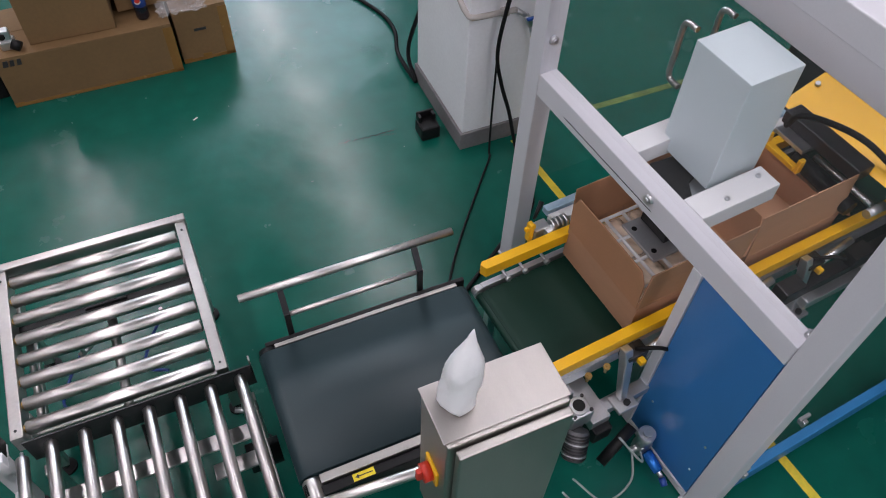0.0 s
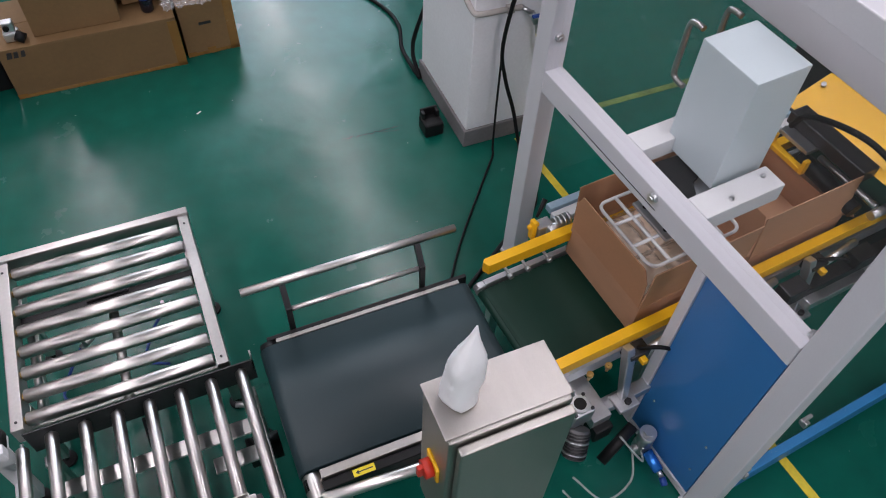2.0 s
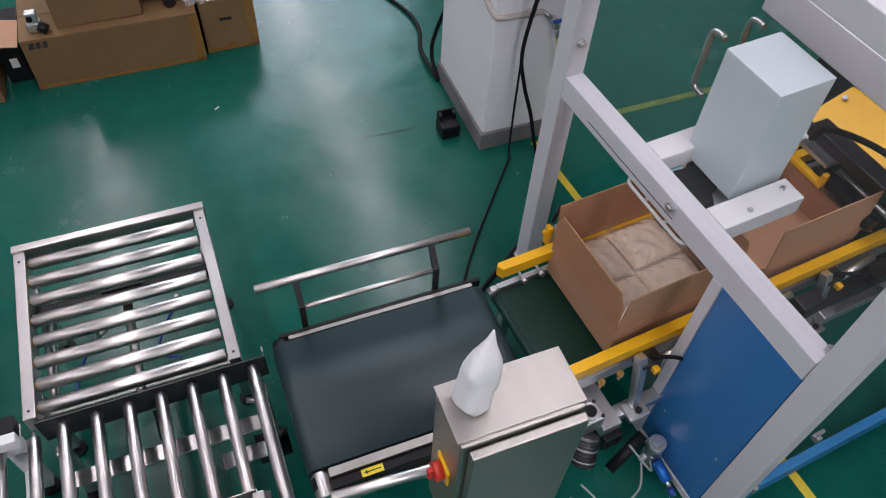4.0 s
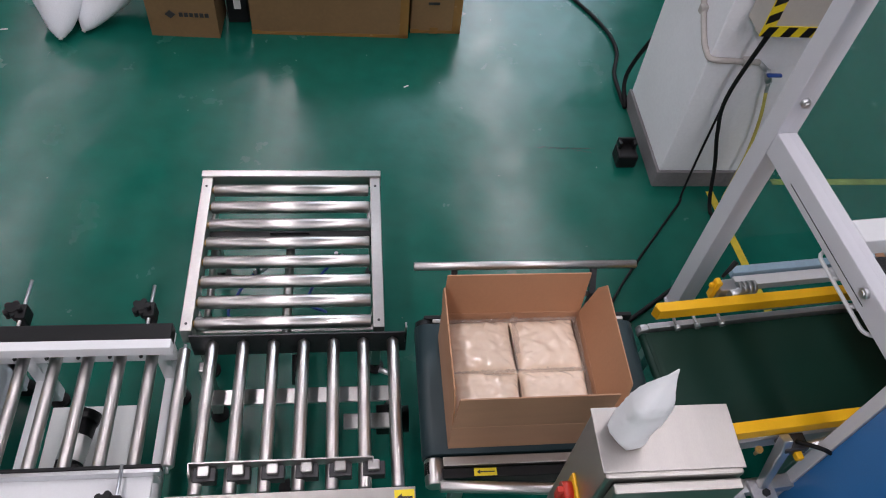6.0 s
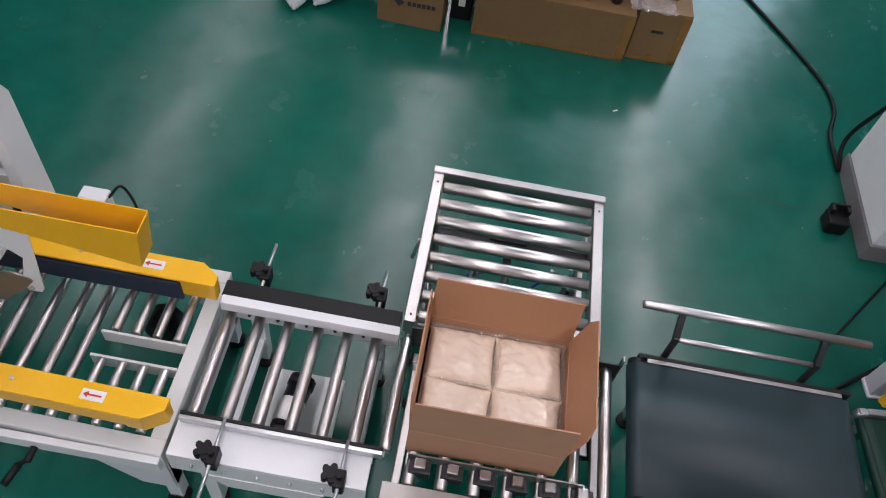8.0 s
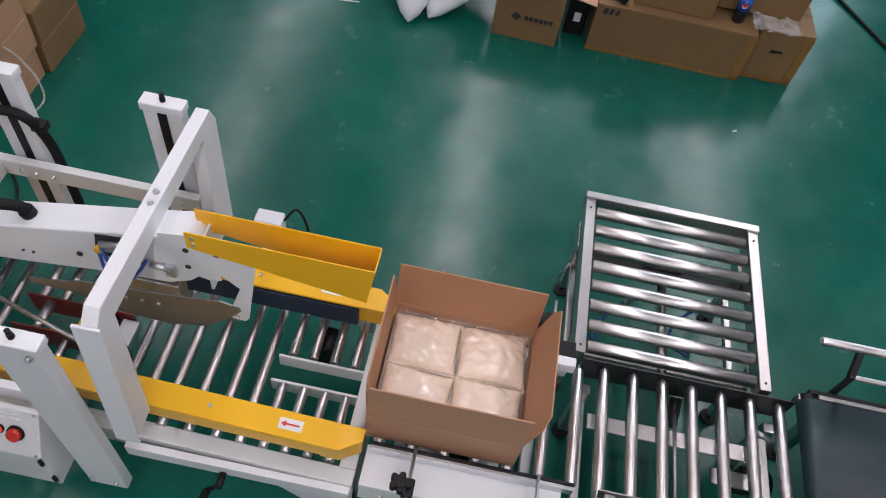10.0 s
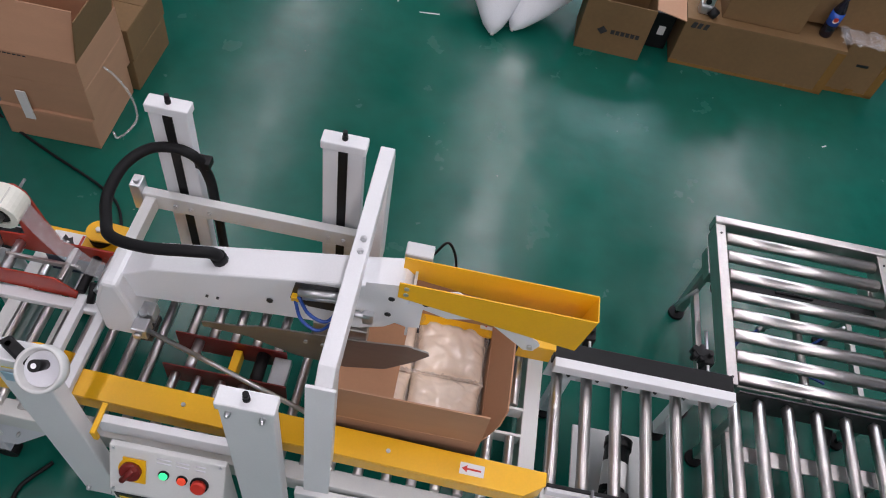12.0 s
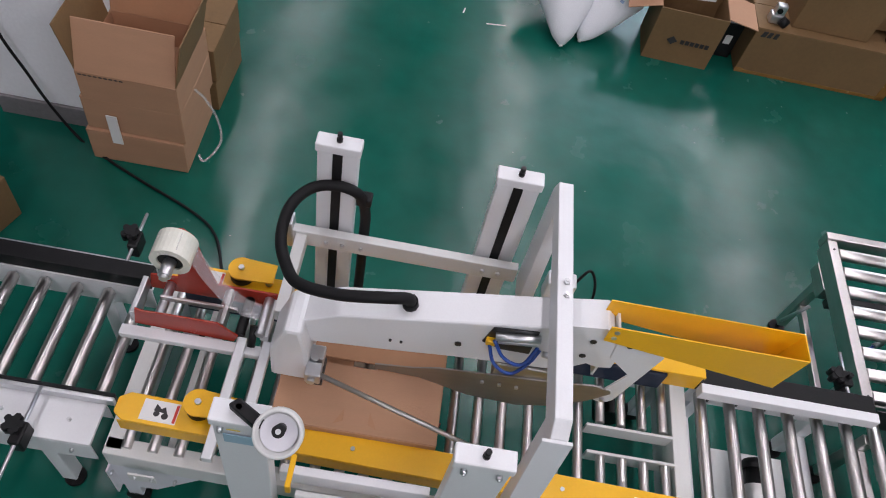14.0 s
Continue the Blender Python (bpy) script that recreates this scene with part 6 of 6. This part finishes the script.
def sack(tip, back, r_max, label, seed):
    """A filled sack lying with one corner drawn to a tied tip."""
    t = thing("sack", tip, label, "sack", "white sacks")
    a, b = Vector(tip), Vector(back)
    bm = bmesh.new()
    side = (b - a).cross(Vector((0, 0, 1))).normalized()
    up = side.cross((b - a).normalized())
    n, seg, rings = 16, 24, []
    for i in range(n + 1):
        s = i / n
        r = r_max * (0.10 + 0.90 * min(1, s / 0.55) ** 0.75) * (1 - max(0, s - 0.8) ** 2 * 6)
        c = a.lerp(b, s)
        ring = []
        for k in range(seg):
            an = 2 * math.pi * k / seg
            w = 1 + 0.10 * noise.noise(Vector((math.cos(an) * 1.5 + seed, math.sin(an) * 1.5, s * 4)))
            p = c + (side * math.cos(an) * r * w + up * math.sin(an) * r * 0.72 * w)
            p.z = max(p.z, 0.002)
            ring.append(bm.verts.new(p))
        rings.append(ring)
    for p, q in zip(rings, rings[1:]):
        for k in range(seg):
            f = bm.faces.new((p[k], p[(k + 1) % seg], q[(k + 1) % seg], q[k]))
            f.smooth = True
    bm.faces.new(rings[0][::-1])
    bm.faces.new(rings[-1])
    body = part("body", bm, SACK, t)
    ink = bmesh.new()
    for row in range(4):
        for k in range(5):
            s, an = 0.42 + row * 0.06, math.pi * (0.30 + 0.085 * k)
            c = a.lerp(b, s)
            r = r_max * 0.96
            pts = []
            for ds, da in ((0, 0), (0.03, 0), (0.03, 0.13), (0, 0.13)):
                c2 = a.lerp(b, s + ds)
                pts.append(ink.verts.new(c2 + (side * math.cos(an + da) * r * 1.09 + up * math.sin(an + da) * r * 0.72 * 1.09)))
            ink.faces.new(pts)
    part("print", ink, BLUEINK, body, "faded blue printing")
    part("seam", T(((a + (a - b).normalized() * 0.012), a.lerp(b, 0.03)), 0.012, 8), PAPER, body)
    return t


sack((-1.618, 3.715, 0.03), (-1.66, 4.30, 0.42), 0.21, "white woven sack with faded blue print, slumped on the floor", 2)
sack((-1.505, 3.79, 0.03), (-1.25, 4.25, 0.34), 0.19, "white woven sack with blue print leaning on its neighbour", 7)

# ---- stacked cartons by the second column ----
for z0, z1, dx, dy in ((0.0, 0.185, 0.0, 0.0), (0.186, 0.372, 0.012, 0.012)):
    plain_box("carton_box", -3.775 + dx, -3.345 + dx, 2.315 + dy, 2.72 + dy, z0, z1, "closed brown carton in a stack", 0.5 - dx * 60, False, CARD)
op = thing("open_carton", (-3.54, 2.55, 0.373), "open brown carton with raised flaps on a stack", "carton")
OX0, OX1, OY0, OY1 = -3.748, -3.333, 2.325, 2.725
for bm in (B(OX0, OX1, OY0, OY0 + 0.005, 0.373, 0.52, 0.001), B(OX0, OX1, OY1 - 0.005, OY1, 0.373, 0.52, 0.001), B(OX0, OX0 + 0.005, OY0 + 0.005, OY1 - 0.005, 0.373, 0.52, 0.001), B(OX1 - 0.005, OX1, OY0 + 0.005, OY1 - 0.005, 0.373, 0.52, 0.001), B(OX0 + 0.005, OX1 - 0.005, OY0 + 0.005, OY1 - 0.005, 0.373, 0.378, 0)):
    part("wall", bm, CARD, op)
part("side_flap", prism([(OY0, 0.522), (OY0 + 0.005, 0.522), (OY0 + 0.085, 0.728), (OY0 + 0.080, 0.728)], "x", OX0 + 0.004, OX1 - 0.004), CARD, op, "raised side flap")
part("side_flap", prism([(OY1 - 0.005, 0.522), (OY1, 0.522), (OY1 + 0.06, 0.74), (OY1 + 0.055, 0.74)], "x", OX0 + 0.004, OX1 - 0.004), CARD_IN, op, "raised side flap")
part("end_flap", prism([(OX1 - 0.005, 0.522), (OX1, 0.522), (OX1 + 0.045, 0.745), (OX1 + 0.04, 0.745)], "y", OY0 + 0.004, OY1 - 0.03), CARD_DARK, op, "raised end flap")
part("end_flap", prism([(OX0, 0.522), (OX0 + 0.005, 0.522), (OX0 - 0.035, 0.74), (OX0 - 0.04, 0.74)], "y", OY0 + 0.004, OY1 - 0.03), CARD_DARK, op, "raised end flap")
for k in range(9):
    part("print_bar", B(OX0 + 0.012 + k * 0.021, OX0 + 0.027 + k * 0.021, OY0 - 0.0015, OY0, 0.503, 0.509, 0), INK, op)
tagp = solid("tape_strip", B(-3.66, -3.615, 2.308, 2.3135, 0.13, 0.30, 0), PAPER, "strip of white tape hanging on the carton stack", "tape", (-3.64, 2.31, 0.13))
plain_box("carton_box", -3.70, -3.315, 2.742, 3.12, 0, 0.185, "brown carton with tape, beside the stack", -1.5, False)
plain_box("carton_box", -3.695, -3.312, 2.745, 3.13, 0.186, 0.372, "brown carton with shiny tape, stacked", -1.0, False)
plain_box("carton_box", -4.45, -4.0, 1.60, 2.03, 0, 0.24, "brown carton on the floor", -20, False)
solid("plastic_strap", T(spline([(-3.328, 2.50, 0.36), (-3.30, 2.53, 0.28), (-3.265, 2.55, 0.15), (-3.25, 2.53, 0.03), (-3.27, 2.45, 0.006), (-3.30, 2.40, 0.006), (-3.325, 2.42, 0.02)], 8), 0.006, 8), CLEARFILM, "loop of clear plastic strap hanging from the cartons", "strap", (-3.25, 2.36, 0))
for k, (x, y, L, a) in enumerate(((-2.06, 3.80, 0.12, 8), (-2.2, 3.86, 0.05, 80), (-1.95, 4.15, 0.13, -4), (0.33, 3.36, 0.03, 30))):
    bm = B(x, x + L, y, y + 0.008, 0.0005, 0.0025, 0)
    bmesh.ops.rotate(bm, verts=bm.verts[:], cent=(x, y, 0), matrix=Matrix.Rotation(radians(a), 3, "Z"))
    solid("scrap", bm, PAPER, "scrap of pale plastic strip on the floor", "scrap", (x, y, 0), "floor scraps")


# ---- what moves ----
def motions():
    line_x = [(0, 1.785, 1.245, 5.1), (3.5, 1.785, 1.245, 5.1), (3.9, 1.68, 1.238, 5.1), (4.3, 1.45, 1.226, 4.5), (4.5, 1.315, 1.216, 3.8), (5, 1.0, 1.196, 2), (5.5, 0.793, 1.184, 0.8), (6, 0.594, 1.178, 0.3), (6.5, 0.388, 1.172, 0), (7, 0.180, 1.172, 0), (7.5, -0.026, 1.172, 0), (8, -0.24, 1.170, 0),
              (10.5, -1.165, 1.180, 0), (11, -1.335, 1.190, 0), (11.5, -1.52, 1.185, 0), (12, -1.70, 1.180, 0), (12.5, -1.87, 1.172, 0), (13, -2.03, 1.168, 0), (13.5, -2.195, 1.164, 0), (14, -2.357, 1.164, 0)]
    walk(car, [(t, pose(x, y, 0.521, 0, 0, a)) for t, x, y, a in line_x])
    lead, trail, near, far = flaps
    here = [Vector(f.location) for f in flaps]

    def fold(ob, p, axis, sign, rows):
        walk(ob, [(t, pose(*p, *((sign * a, 0, 0) if axis == "x" else (0, sign * a, 0)))) for t, a in rows])

    fold(lead, here[0], "y", 1, [(0, -3), (11.1, -3), (11.3, 8), (11.55, 50), (11.8, 86), (14, 88)])
    fold(trail, here[1], "y", -1, [(0, -13), (12.04, -13), (12.15, 25), (12.24, 62), (12.34, 85), (14, 88)])
    fold(near, here[2], "x", -1, [(0, -2), (12.3, -2), (12.6, 18), (12.8, 40), (13.0, 56), (13.2, 69), (13.5, 81), (14, 89)])
    fold(far, here[3], "x", 1, [(0, -4), (12.4, -4), (12.8, 34), (13.2, 55), (13.5, 68), (14, 84)])
    hinge = Vector(lever.location)
    walk(lever, [(t, pose(*hinge, 0, a, 0)) for t, a in ((0, 0), (10.3, 0), (10.5, -24), (10.6, -40), (10.8, -62), (11.0, -65), (12.05, -65), (12.15, -42), (12.25, -12), (12.35, 0), (14, 0))])
    walk(grip, [(t, pose(GRX, GRY, z, 0, 0, 5.1)) for t, z in ((0, 0.70), (1.5, 0.70), (1.7, 0.715), (1.9, 0.77), (2.1, 0.88), (2.3, 0.98), (2.6, 1.0), (14, 1.0))])


motions()
